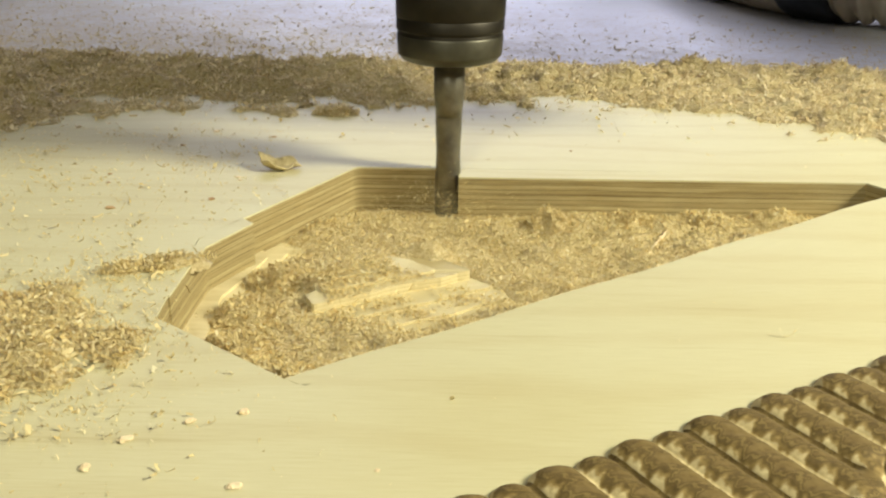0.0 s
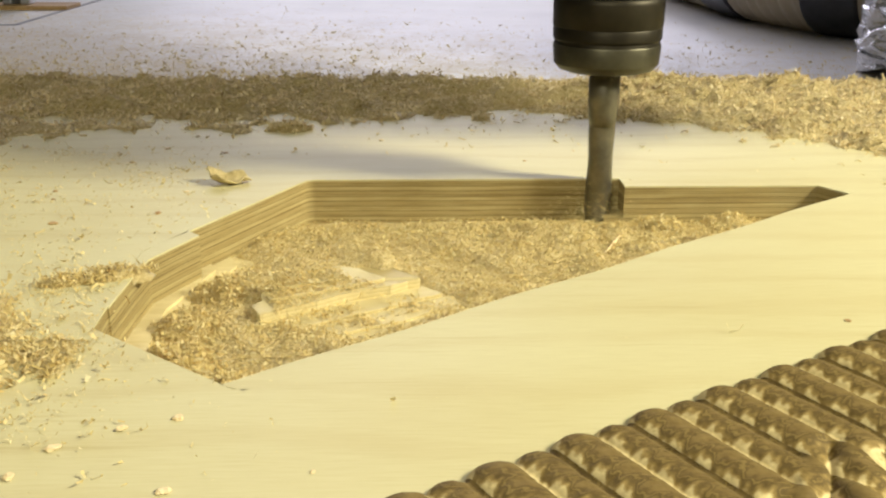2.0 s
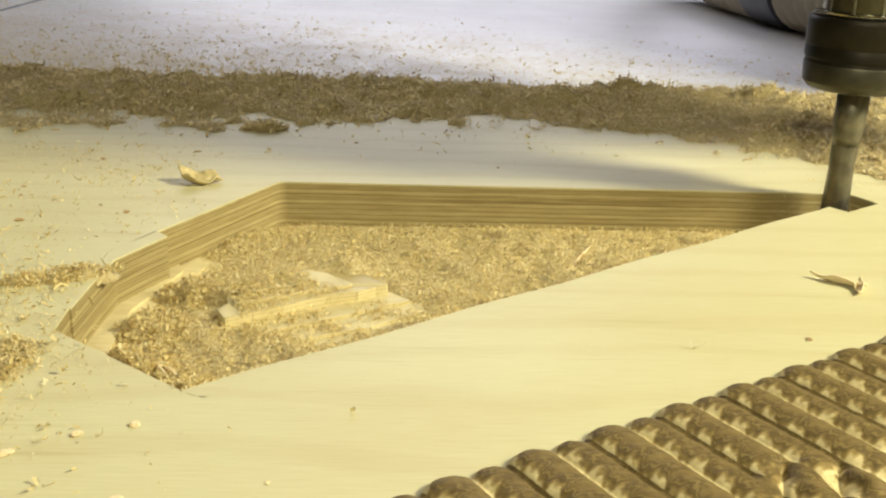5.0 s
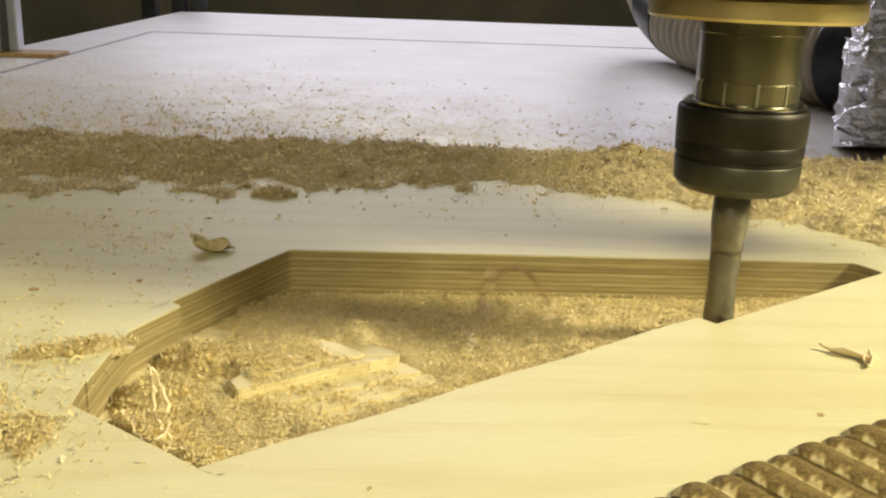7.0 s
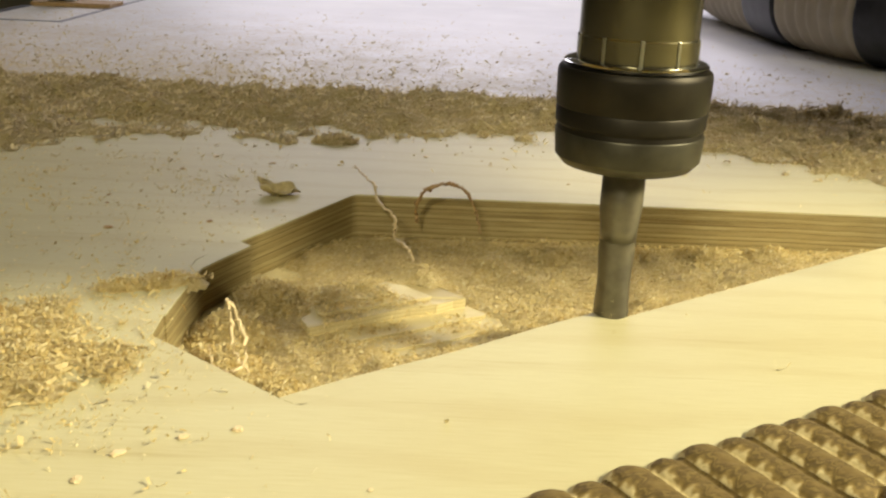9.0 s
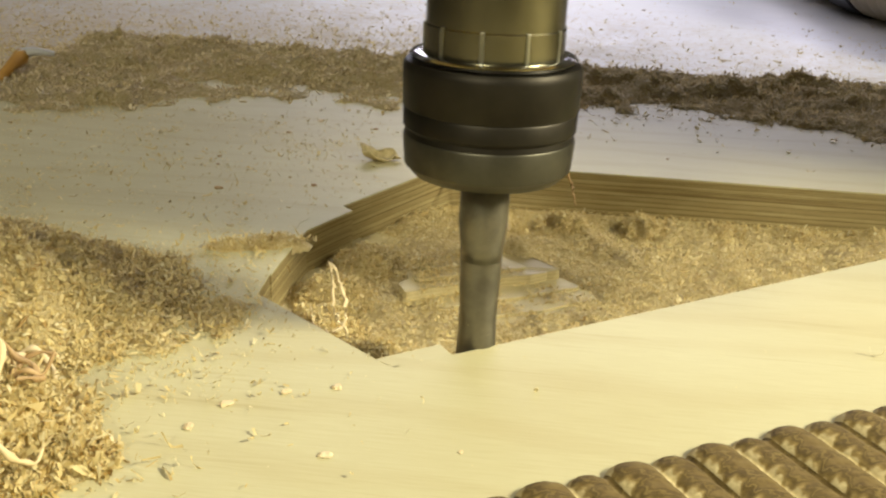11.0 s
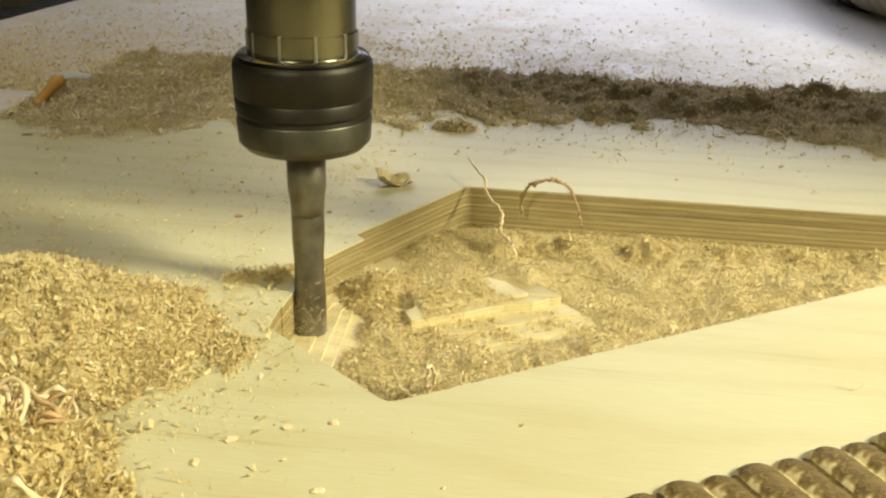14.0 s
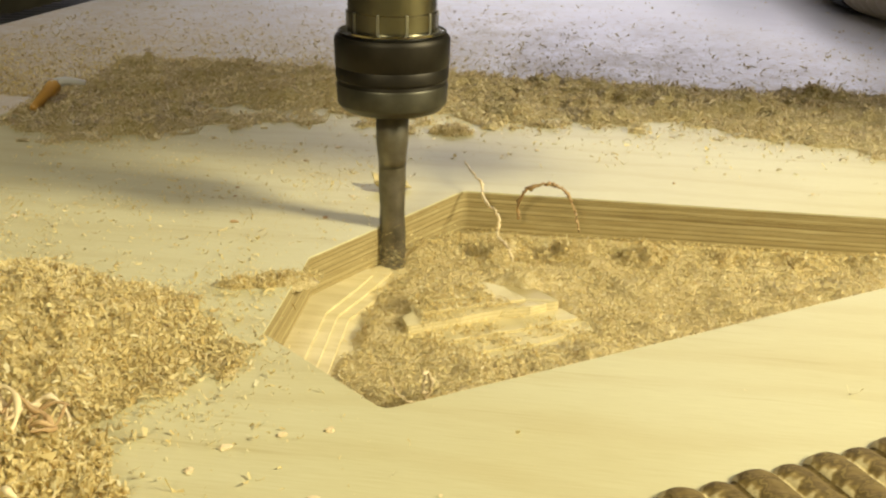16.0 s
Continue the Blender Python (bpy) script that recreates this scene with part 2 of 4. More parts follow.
TABLE = dusty_table()
SEAM = simple("grey_seam", (0.22, 0.22, 0.24), (0.36, 0.36, 0.38), 60, 0.6)
STEEL = simple("blued_steel", (0.020, 0.017, 0.012), (0.036, 0.031, 0.022), 90, 0.48, 0.8, 0.05)
WORN = simple("worn_steel", (0.062, 0.057, 0.040), (0.10, 0.093, 0.066), 120, 0.42, 0.8, 0.05)
SHAFT = simple("bronze_steel", (0.125, 0.112, 0.068), (0.18, 0.162, 0.10), 80, 0.27, 0.95, 0.03)
CHROME = simple("polished_steel", (0.55, 0.55, 0.53), (0.68, 0.68, 0.66), 60, 0.15, 1.0, 0.02)
BIT = simple("carbide_grey", (0.13, 0.12, 0.095), (0.24, 0.22, 0.17), 150, 0.38, 0.8, 0.1)
GLINT = simple("glint_steel", (0.26, 0.25, 0.20), (0.36, 0.35, 0.28), 60, 0.34, 1.0, 0.02)
BRASS = simple("brass", (0.55, 0.44, 0.20), (0.66, 0.54, 0.28), 40, 0.3, 0.9, 0.02)
BODY = simple("dark_housing", (0.05, 0.05, 0.05), (0.08, 0.08, 0.08), 30, 0.5)
HOSE = simple("cream_hose", (0.46, 0.40, 0.29), (0.58, 0.51, 0.38), 25, 0.55)
TAPE = simple("black_tape", (0.015, 0.015, 0.017), (0.04, 0.04, 0.045), 60, 0.4)
FOIL = simple("crumpled_foil", (0.60, 0.61, 0.64), (0.78, 0.79, 0.82), 45, 0.2, 1.0, 1.0, 0.012)
ALU = simple("aluminium", (0.58, 0.60, 0.64), (0.68, 0.70, 0.74), 30, 0.35, 0.9, 0.03)
BLACK = simple("black_plastic", (0.02, 0.02, 0.022), (0.05, 0.05, 0.052), 40, 0.5)
WALL = simple("olive_wall", (0.24, 0.22, 0.14), (0.36, 0.33, 0.22), 2.2, 0.85)
FLOOR = simple("concrete", (0.19, 0.18, 0.15), (0.30, 0.285, 0.24), 5, 0.8)
CEIL = simple("ceiling_paint", (0.55, 0.54, 0.5), (0.65, 0.64, 0.6), 3, 0.9)
AMBER = simple("amber_plastic", (0.50, 0.26, 0.05), (0.66, 0.38, 0.09), 80, 0.35)
CREAM = simple("shaving_wood", (0.70, 0.54, 0.28), (0.82, 0.68, 0.42), 200, 0.6)
VENEER = simple("crumpled_veneer", (0.40, 0.31, 0.13), (0.66, 0.55, 0.29), 420, 0.7, 0, 0.6, 0.001)
TAN = simple("brown_shaving", (0.36, 0.22, 0.09), (0.52, 0.35, 0.16), 200, 0.6)


# ---- builders ----
def part(name, bm, mat, parent=None, label="", smooth=True):
    me = bpy.data.meshes.new(name)
    bm.to_mesh(me)
    bm.free()
    me.materials.append(mat)
    if smooth:
        me.shade_smooth()
    ob = new(name, me)
    if parent:
        ob.parent = parent
    if label:
        ob["label"] = label
    return ob


def box(x0, y0, z0, x1, y1, z1, bevel=0.0, bm=None):
    b = bmesh.new()
    bmesh.ops.create_cube(b, size=1)
    bmesh.ops.transform(b, matrix=Matrix.Translation(((x0 + x1) / 2, (y0 + y1) / 2, (z0 + z1) / 2)) @ Matrix.Diagonal((x1 - x0, y1 - y0, z1 - z0, 1)), verts=b.verts)
    if bevel:
        bmesh.ops.bevel(b, geom=b.edges[:], offset=bevel, segments=2, profile=0.5, affect="EDGES")
    return b


def lathe(profile, steps=64, wobble=0.0):
    """A turned solid round z from (radius, z) pairs; closed at both ends."""
    b = bmesh.new()
    rings = []
    for r, z in profile:
        rings.append([b.verts.new((r * math.cos(2 * math.pi * i / steps), r * math.sin(2 * math.pi * i / steps), z)) for i in range(steps)])
    for a, c in zip(rings, rings[1:]):
        for i in range(steps):
            b.faces.new((a[i], a[(i + 1) % steps], c[(i + 1) % steps], c[i]))
    b.faces.new(rings[0][::-1])
    b.faces.new(rings[-1])
    bmesh.ops.recalc_face_normals(b, faces=b.faces)
    return b


def sharp(ob, angle=35):
    ob.data.set_sharp_from_angle(angle=radians(angle))
    return ob


def tube(points, radius, sides=8, taper=None):
    """A tube along points; radius may be a function of the fraction along it."""
    b = bmesh.new()
    rings = []
    pts = [Vector(p) for p in points]
    for i, p in enumerate(pts):
        d = (pts[min(i + 1, len(pts) - 1)] - pts[max(i - 1, 0)]).normalized()
        up = Vector((0, 0, 1)) if abs(d.z) < 0.9 else Vector((0, 1, 0))
        u = d.cross(up).normalized()
        v = d.cross(u)
        r = radius(i / (len(pts) - 1)) if callable(radius) else radius
        rings.append([b.verts.new(p + r * (u * math.cos(2 * math.pi * k / sides) + v * math.sin(2 * math.pi * k / sides))) for k in range(sides)])
    for a, c in zip(rings, rings[1:]):
        for k in range(sides):
            b.faces.new((a[k], a[(k + 1) % sides], c[(k + 1) % sides], c[k]))
    b.faces.new(rings[0])
    b.faces.new(rings[-1])
    bmesh.ops.recalc_face_normals(b, faces=b.faces)
    return b


rng = np.random.default_rng(7)


def flakes(places, lengths, flat=0.5, seed=1):
    """Curled wood chips, one at each place: a bent strip of three quads with ragged ends. Returns verts and faces."""
    g = np.random.default_rng(seed)
    n = len(places)
    L = np.asarray(lengths)
    W = L * g.uniform(0.16, 0.46, n)
    curl = g.normal(0.4, 1.9, n)
    fibre = g.uniform(0, 1, n) < 0.38
    W = np.where(fibre, L * g.uniform(0.09, 0.18, n), W)
    L = np.where(fibre, L * g.uniform(1.2, 2.3, n), L)
    curl = np.where(fibre, g.choice([-1, 1], n) * g.uniform(1.2, 4.2, n), curl)
    s = np.linspace(-0.5, 0.5, 4)
    V = np.zeros((n, 8, 3))
    for k in range(4):
        a = curl * s[k]
        rad = L / np.where(np.abs(curl) < 0.15, 0.15, curl)
        x = rad * np.sin(a)
        z = rad * (1 - np.cos(a))
        for side, sg in ((0, -1), (1, 1)):
            w = W * sg * 0.5 * g.uniform(0.5, 1.15, n)
            V[:, k * 2 + side] = np.stack([x + g.normal(0, 0.06, n) * L, w, z + g.normal(0, 0.05, n) * L], 1)
    # random turn, leaning towards flat
    yaw = g.uniform(0, 2 * np.pi, n)
    pit = g.normal(0, 1, n) * (1.1 - flat)
    rol = g.normal(0, 1, n) * (1.1 - flat)
    c, si = np.cos(rol)[:, None], np.sin(rol)[:, None]
    V[:, :, 1], V[:, :, 2] = V[:, :, 1] * c - V[:, :, 2] * si, V[:, :, 1] * si + V[:, :, 2] * c
    c, si = np.cos(pit)[:, None], np.sin(pit)[:, None]
    V[:, :, 0], V[:, :, 2] = V[:, :, 0] * c + V[:, :, 2] * si, -V[:, :, 0] * si + V[:, :, 2] * c
    c, si = np.cos(yaw)[:, None], np.sin(yaw)[:, None]
    V[:, :, 0], V[:, :, 1] = V[:, :, 0] * c - V[:, :, 1] * si, V[:, :, 0] * si + V[:, :, 1] * c
    V += np.asarray(places)[:, None, :]
    base = (np.arange(n) * 8)[:, None, None]
    F = base + np.array([[0, 2, 3, 1], [2, 4, 5, 3], [4, 6, 7, 5]])[None]
    return V.reshape(-1, 3), F.reshape(-1, 4)


def flake_mesh(name, V, F, mat):
    me = bpy.data.meshes.new(name)
    me.vertices.add(len(V))
    me.vertices.foreach_set("co", V.astype(np.float32).ravel())
    me.loops.add(F.size)
    me.loops.foreach_set("vertex_index", F.astype(np.int32).ravel())
    me.polygons.add(len(F))
    me.polygons.foreach_set("loop_start", (np.arange(len(F)) * 4).astype(np.int32))
    me.update(calc_edges=True)
    me.materials.append(mat)
    return me


def sizes(n, lo=0.0012, hi=0.0055, seed=3):
    g = np.random.default_rng(seed)
    return lo + (hi - lo) * g.power(0.45, n) ** 1.6


def vnoise(x, y, scale, seed=0):
    """Smooth value noise in -1..1 on arrays."""
    g = np.random.default_rng(seed)
    tab = g.uniform(-1, 1, (64, 64))
    u, v = np.asarray(x) / scale + 1000, np.asarray(y) / scale + 1000
    i, j = np.floor(u).astype(int), np.floor(v).astype(int)
    fx, fy = u - i, v - j
    fx, fy = fx * fx * (3 - 2 * fx), fy * fy * (3 - 2 * fy)
    p = lambda a, b: tab[a % 64, b % 64]
    return (p(i, j) * (1 - fx) + p(i + 1, j) * fx) * (1 - fy) + (p(i, j + 1) * (1 - fx) + p(i + 1, j + 1) * fx) * fy


# ---- plan of the panel ----
FLOOR_Z = -0.0190
BED_Z = -0.030
TIP_R = 0.0052
FRONT_A, FRONT_B = Vector((0.003, -0.182)), Vector((0.238, -0.012))


def rounded(corners):
    """A closed outline from (x, y, radius) corners."""
    out = []
    n = len(corners)
    for i, (x, y, r) in enumerate(corners):
        p = Vector((x, y))
        a, c = Vector(corners[i - 1][:2]) - p, Vector(corners[(i + 1) % n][:2]) - p
        half = a.angle(c) / 2
        d = min(r / math.tan(half), a.length * 0.45, c.length * 0.45)
        s, e = p + a.normalized() * d, p + c.normalized() * d
        steps = 7 if r > 0.001 else 2
        for k in range(steps):
            t = k / (steps - 1)
            out.append((s * (1 - t) ** 2 + p * 2 * t * (1 - t) + e * t * t))
    return out


POCKET = rounded([(0.003, -0.182, 0.005), (0.240, -0.0125, 0.0005), (0.2335, 0.0008, 0.0048), (0.0, 0.0012, 0.0046), (-0.0440, -0.0850, 0.0046), (-0.0410, -0.1455, 0.0015)])
PANEL = [Vector(p) for p in ((-0.262, -0.62), (0.95, -0.62), (0.95, 0.236), (-0.262, 0.236))]
# fluted field: origin on its far edge, s along the edge, v across it towards the reader of the relief
FL_O, FL_S = Vector((0.1112, -0.1883)), Vector((math.cos(radians(30)), math.sin(radians(30))))
FL_V = Vector((math.cos(radians(-60)), math.sin(radians(-60))))
S0, S1, V0, V1 = -0.112, 0.150, -0.0060, 0.075
VH = 0.0022


def fl(s, v):
    return FL_O + FL_S * s + FL_V * v


FLUTE = [fl(S0, VH), fl(S0, V1), fl(S1, V1), fl(S1, VH)]


def inside(px, py, poly):
    """Which of the points lie in the outline."""
    r = np.zeros(len(px), bool)
    n = len(poly)
    for i in range(n):
        (x0, y0), (x1, y1) = poly[i - 1], poly[i]
        cross = ((y0 > py) != (y1 > py)) & (px < (x1 - x0) * (py - y0) / ((y1 - y0) or 1e-12) + x0)
        r ^= cross
    return r


def edge_distance(px, py, poly):
    d = np.full(len(px), 9.0)
    n = len(poly)
    for i in range(n):
        ax, ay = poly[i - 1]
        bx, by = poly[i]
        ex, ey = bx - ax, by - ay
        t = np.clip(((px - ax) * ex + (py - ay) * ey) / (ex * ex + ey * ey + 1e-12), 0, 1)
        d = np.minimum(d, np.hypot(px - ax - t * ex, py - ay - t * ey))
    return d


# ---- the room and the machine bed ----
def room():
    def slab(name, *b, mat):
        return tagged(part(name, box(*b), mat, smooth=False), kind="structure")
    tagged(slab("floor", -5, -4, -1.0, 5, 6.2, -0.9, mat=FLOOR), "grey concrete workshop floor under the machine", "floor")
    tagged(slab("wall_north", -5, 6.0, -0.9, 5, 6.2, 2.4, mat=WALL), "dull olive workshop wall behind the machine", "wall")
    tagged(slab("wall_south", -5, -4, -0.9, 5, -3.8, 2.4, mat=WALL), "dull olive workshop wall", "wall")
    tagged(slab("wall_west", -5, -3.8, -0.9, -4.8, 6.0, 2.4, mat=WALL), "dull olive workshop wall", "wall")
    tagged(slab("wall_east", 4.8, -3.8, -0.9, 5, 6.0, 2.4, mat=WALL), "dull olive workshop wall", "wall")
    tagged(slab("ceiling", -5, -4, 2.4, 5, 6.2, 2.5, mat=CEIL), "pale painted workshop ceiling", "ceiling")


def machine_bed():
    bed = tagged(new("machine_table"), "white laminated router table with grey inlaid seams, dusted with wood", "machine table")
    bed.location = (0, 0, 0)
    part("top", box(-0.54, -1.0, BED_Z - 0.03, 1.35, 2.30, BED_Z, 0.002), TABLE, bed, smooth=False)
    part("seam", box(-0.435, 1.545, BED_Z - 0.002, 1.3, 1.553, BED_Z + 0.0008), SEAM, bed, "grey inlaid seam", smooth=False)
    part("seam", box(-0.435, 0.826, BED_Z - 0.002, -0.429, 1.545, BED_Z + 0.0008), SEAM, bed, "grey inlaid seam", smooth=False)
    part("seam", box(-0.54, 0.820, BED_Z - 0.002, -0.429, 0.826, BED_Z + 0.0008), SEAM, bed, "grey inlaid seam", smooth=False)
    part("apron", box(-0.50, -0.96, -0.28, 1.31, 2.26, BED_Z - 0.03), BODY, bed, "dark frame under the table", smooth=False)
    for x in (-0.45, 1.2):
        for y in (-0.9, 2.15):
            part("leg", box(x, y, -0.9, x + 0.08, y + 0.08, -0.28, 0.004), BODY, bed, smooth=False)


def end_post():
    post = tagged(new("aluminium_post"), "bright aluminium profile post on a thin brown foot plate", "post")
    post.location = (-0.505, 1.03, BED_Z)
    part("foot_plate", box(-0.035, -0.03, 0, 0.075, 0.03, 0.006, 0.001), TAN, post, "thin brown foot plate", False)
    for x in (-0.018, 0.006):
        part("rail", box(x, -0.012, 0.006, x + 0.013, 0.012, 0.42, 0.002), ALU, post, smooth=False)
    part("web", box(-0.005, -0.006, 0.006, 0.006, 0.006, 0.42), BODY, post, smooth=False)
    guard = tagged(part("clear_guard", box(-0.64, 1.07, BED_Z + 0.05, -0.44, 1.076, 0.35), ALU, smooth=False), "pale aluminium guard sheet beside the post", "guard")
    guard.location = (-0.12, 0, 0)
    stop = tagged(new("end_stop"), "pair of black posts at the far end of the table", "end stop")
    stop.location = (-0.62, 2.36, -0.10)
    for x in (-0.03, 0.05, 0.10):
        part("post", box(x, -0.03, 0, x + 0.035, 0.03, 0.45, 0.003), BLACK, stop, smooth=False)
    part("bracket", box(-0.06, -0.04, -0.8, 0.16, 0.04, 0.0), BLACK, stop, smooth=False)


def cable_chain():
    chain = tagged(new("cable_chain"), "dark ribbed cable chain lying along the table's side", "cable chain")
    chain.location = (-0.66, 0, -0.10)
    me = None
    for i in range(46):
        y = 0.25 + i * 0.026
        if me is None:
            ob = part("link", box(-0.07, -0.0115, -0.03, 0.07, 0.0115, 0.03, 0.003), BLACK, chain, smooth=False)
            me = ob.data
        else:
            ob = new("link", me)
            ob.parent = chain
        ob.location = (0, y, 0)
        ob.rotation_euler = (0, 0, radians(18))


HOSE_THINGS = []


def hose():
    """Ribbed dust hose that droops on to the table, with black tape bands and a foil-wrapped end."""
    h = tagged(new("dust_hose"), "cream ribbed dust hose with black tape bands lying on the table", "hose")
    h.location = (0, 0, 0)
    r0 = 0.056
    way = [Vector(p) for p in ((0.51, 1.95, 0.50), (0.50, 1.65, 0.26), (0.498, 1.42, 0.10), (0.502, 1.22, BED_Z + r0 + 0.012), (0.508, 1.0, BED_Z + r0 + 0.004), (0.522, 0.82, BED_Z + r0 + 0.004),
                               (0.565, 0.70, BED_Z + r0 + 0.004), (0.66, 0.635, BED_Z + r0 + 0.004), (0.85, 0.62, BED_Z + r0 + 0.004), (1.15, 0.66, BED_Z + r0 + 0.004))]
    pts = spline(way, 420)

    def rib(t):
        return r0 + 0.0035 * math.cos(t * 420 * 2 * math.pi / 7.0)
    part("tube", tube(pts, rib, 28), HOSE, h)
    for a, b in ((112, 140), (196, 222), (268, 290), (340, 356)):
        part("tape_band", tube(pts[a:b], r0 + 0.0045, 28), TAPE, h, "black tape band")
    HOSE_THINGS.append(h)
    f = tagged(new("foil_hose"), "silver foil wrapped duct end standing beside the panel", "hose")
    way = [Vector(p) for p in ((0.480, 0.425, BED_Z + 0.008), (0.484, 0.435, 0.05), (0.500, 0.45, 0.12), (0.535, 0.47, 0.24), (0.575, 0.50, 0.45))]
    p2 = spline(way, 120)
    sleeve = tube(p2[:45:2], 0.062, 26)
    for q in sleeve.verts:
        q.co += Vector((rng.normal(0, 0.0028), rng.normal(0, 0.0028), rng.normal(0, 0.0028)))
    part("sleeve", sleeve, FOIL, f, "crumpled silver foil sleeve", False)
    part("tube", tube(p2[40:], lambda t: 0.056 + 0.003 * math.cos(t * 80 * 2 * math.pi / 5), 28), HOSE, f)


def spline(way, n):
    out = []
    m = len(way)
    for k in range(n):
        u = k / (n - 1) * (m - 1)
        i = min(int(u), m - 2)
        t = u - i
        p0, p1, p2, p3 = way[max(i - 1, 0)], way[i], way[i + 1], way[min(i + 2, m - 1)]
        out.append(0.5 * ((2 * p1) + (p2 - p0) * t + (2 * p0 - 5 * p1 + 4 * p2 - p3) * t * t + (3 * p1 - p0 - 3 * p2 + p3) * t ** 3))
    return out


# ---- the plywood panel ----
def panel():
    from mathutils.geometry import tessellate_polygon
    p = tagged(new("plywood_panel"), "pale plywood panel with a routed pocket and a carved ribbed field", "plywood panel")
    p.location = (0, 0, 0)
    loops = [[Vector((q.x, q.y, 0)) for q in lp] for lp in (PANEL, POCKET, FLUTE)]
    tris = tessellate_polygon(loops)
    verts = [v.copy() for lp in loops for v in lp]
    faces = [tuple(t) for t in tris]
    bm = bmesh.new()
    top = [bm.verts.new(v) for v in verts]
    for t in faces:
        f = bm.faces.new([top[i] for i in t])
    n0, n1 = len(PANEL), len(PANEL) + len(POCKET)
    # outer rim
    low = [bm.verts.new((q.x, q.y, BED_Z)) for q in PANEL]
    for i in range(n0):
        j = (i + 1) % n0
        bm.faces.new((top[i], top[j], low[j], low[i]))
    bm.faces.new(low)
    # pocket wall and floor
    rows = [top[n0:n1]]
    for z in (-0.0008, FLOOR_Z):
        rows.append([bm.verts.new((q.x, q.y, z)) for q in POCKET])
    m = len(POCKET)
    for a, b in zip(rows, rows[1:]):
        for i in range(m):
            j = (i + 1) % m
            bm.faces.new((a[i], b[i], b[j], a[j]))
    hole = top[n1:]
    deep = [bm.verts.new((q.x, q.y, -0.006)) for q in FLUTE]
    for i in range(4):
        j = (i + 1) % 4
        bm.faces.new((hole[i], hole[j], deep[j], deep[i]))
    bmesh.ops.recalc_face_normals(bm, faces=bm.faces)
    body = part("sheet", bm, PLY, p, smooth=False)
    fl_b = bmesh.new()
    fv = [fl_b.verts.new((q.x, q.y, FLOOR_Z)) for q in POCKET]
    fl_b.faces.new(fv)
    bmesh.ops.triangulate(fl_b, faces=fl_b.faces)
    part("pocket_floor", fl_b, CUT, p, "freshly cut pale pocket floor", False)
    # stepped island
    U = (FRONT_B - FRONT_A).normalized()
    W = Vector((-U.y, U.x))
    for z, v0, u0, u1, v1 in ((-0.0178, 0.028, 0.030, 0.1045, 0.088), (-0.0171, 0.037, 0.0315, 0.1020, 0.087), (-0.0163, 0.046, 0.0335, 0.0995, 0.087), (-0.0154, 0.0550, 0.0355, 0.0970, 0.087),
                              (-0.0121, 0.0635, 0.0370, 0.0950, 0.087), (-0.0112, 0.0690, 0.0440, 0.0840, 0.086), (-0.0104, 0.0750, 0.0500, 0.0740, 0.085), (-0.0158, 0.0620, 0.0270, 0.0365, 0.081)):
        w = u1 - u0
        cs = [(u0, v0, 0.0012)] + [(u0 + w * q, v0 - 0.005 * q + rng.normal(0, 0.0005), 0.0004) for q in (0.16, 0.33, 0.47, 0.62, 0.78, 0.9)] + [(u1, v0 - 0.005, 0.0015), (u1 - 0.05 * w, v0 + 0.4 * (v1 - v0), 0.003),
             (u1 - 0.22 * w, v1, 0.003), (u0 + 0.30 * w, v1, 0.003), (u0 + 0.14 * w, v0 + 0.62 * (v1 - v0), 0.001), (u0 + 0.11 * w, v0 + 0.40 * (v1 - v0), 0.001), (u0 + 0.03 * w, v0 + 0.34 * (v1 - v0), 0.001)]
        ol = rounded([(*(FRONT_A + U * u + W * v), r) for u, v, r in cs])
        b = bmesh.new()
        lo = [b.verts.new((q.x, q.y, FLOOR_Z - 0.001)) for q in ol]
        hi = [b.verts.new((q.x + rng.normal(0, 0.0002), q.y + rng.normal(0, 0.0002), z + rng.normal(0, 0.00012))) for q in ol]
        for i in range(len(ol)):
            j = (i + 1) % len(ol)
            b.faces.new((lo[i], lo[j], hi[j], hi[i]))
        top = b.faces.new(hi)
        bmesh.ops.recalc_face_normals(b, faces=b.faces)
        bmesh.ops.bevel(b, geom=list(top.edges), offset=0.0003, segments=1, affect="EDGES", clamp_overlap=True)
        part("island_step", b, ISLAND, p, "stepped plywood island left in the pocket", False)
    # the bed at the blunt end rises to the wall in shallow steps of ply
    WC, NC = Vector((-0.0416, -0.1457)), Vector((-0.0445, -0.0852))
    SD, ND = Vector((0.044, -0.0365)).normalized(), Vector((0.0440, 0.0862)).normalized()
    for i in range(4):
        d = 0.0095 + 0.0042 * i
        cs = [WC + SD * (0.010 + 0.007 * i), WC, NC, NC + ND * (0.034 + 0.011 * i), NC + ND * (0.030 + 0.009 * i) + Vector((0.5 * d, -0.35 * d)), NC + ND * 0.012 + Vector((0.97 * d, -0.40 * d)),
              NC + Vector((d + rng.normal(0, 0.0006), -0.012)), WC + Vector((d + rng.normal(0, 0.0006), 0.45 * d))]
        ol = rounded([(q.x, q.y, r) for q, r in zip(cs, (0.0004, 0.0004, 0.0004, 0.0004, 0.003, 0.004, 0.004, 0.004))])
        b = bmesh.new()
        lo = [b.verts.new((q.x, q.y, FLOOR_Z - 0.001)) for q in ol]
        hi = [b.verts.new((q.x, q.y, -0.0150 - 0.0009 * i)) for q in ol]
        for k in range(len(ol)):
            j = (k + 1) % len(ol)
            b.faces.new((lo[k], lo[j], hi[j], hi[k]))
        b.faces.new(hi)
        bmesh.ops.recalc_face_normals(b, faces=b.faces)
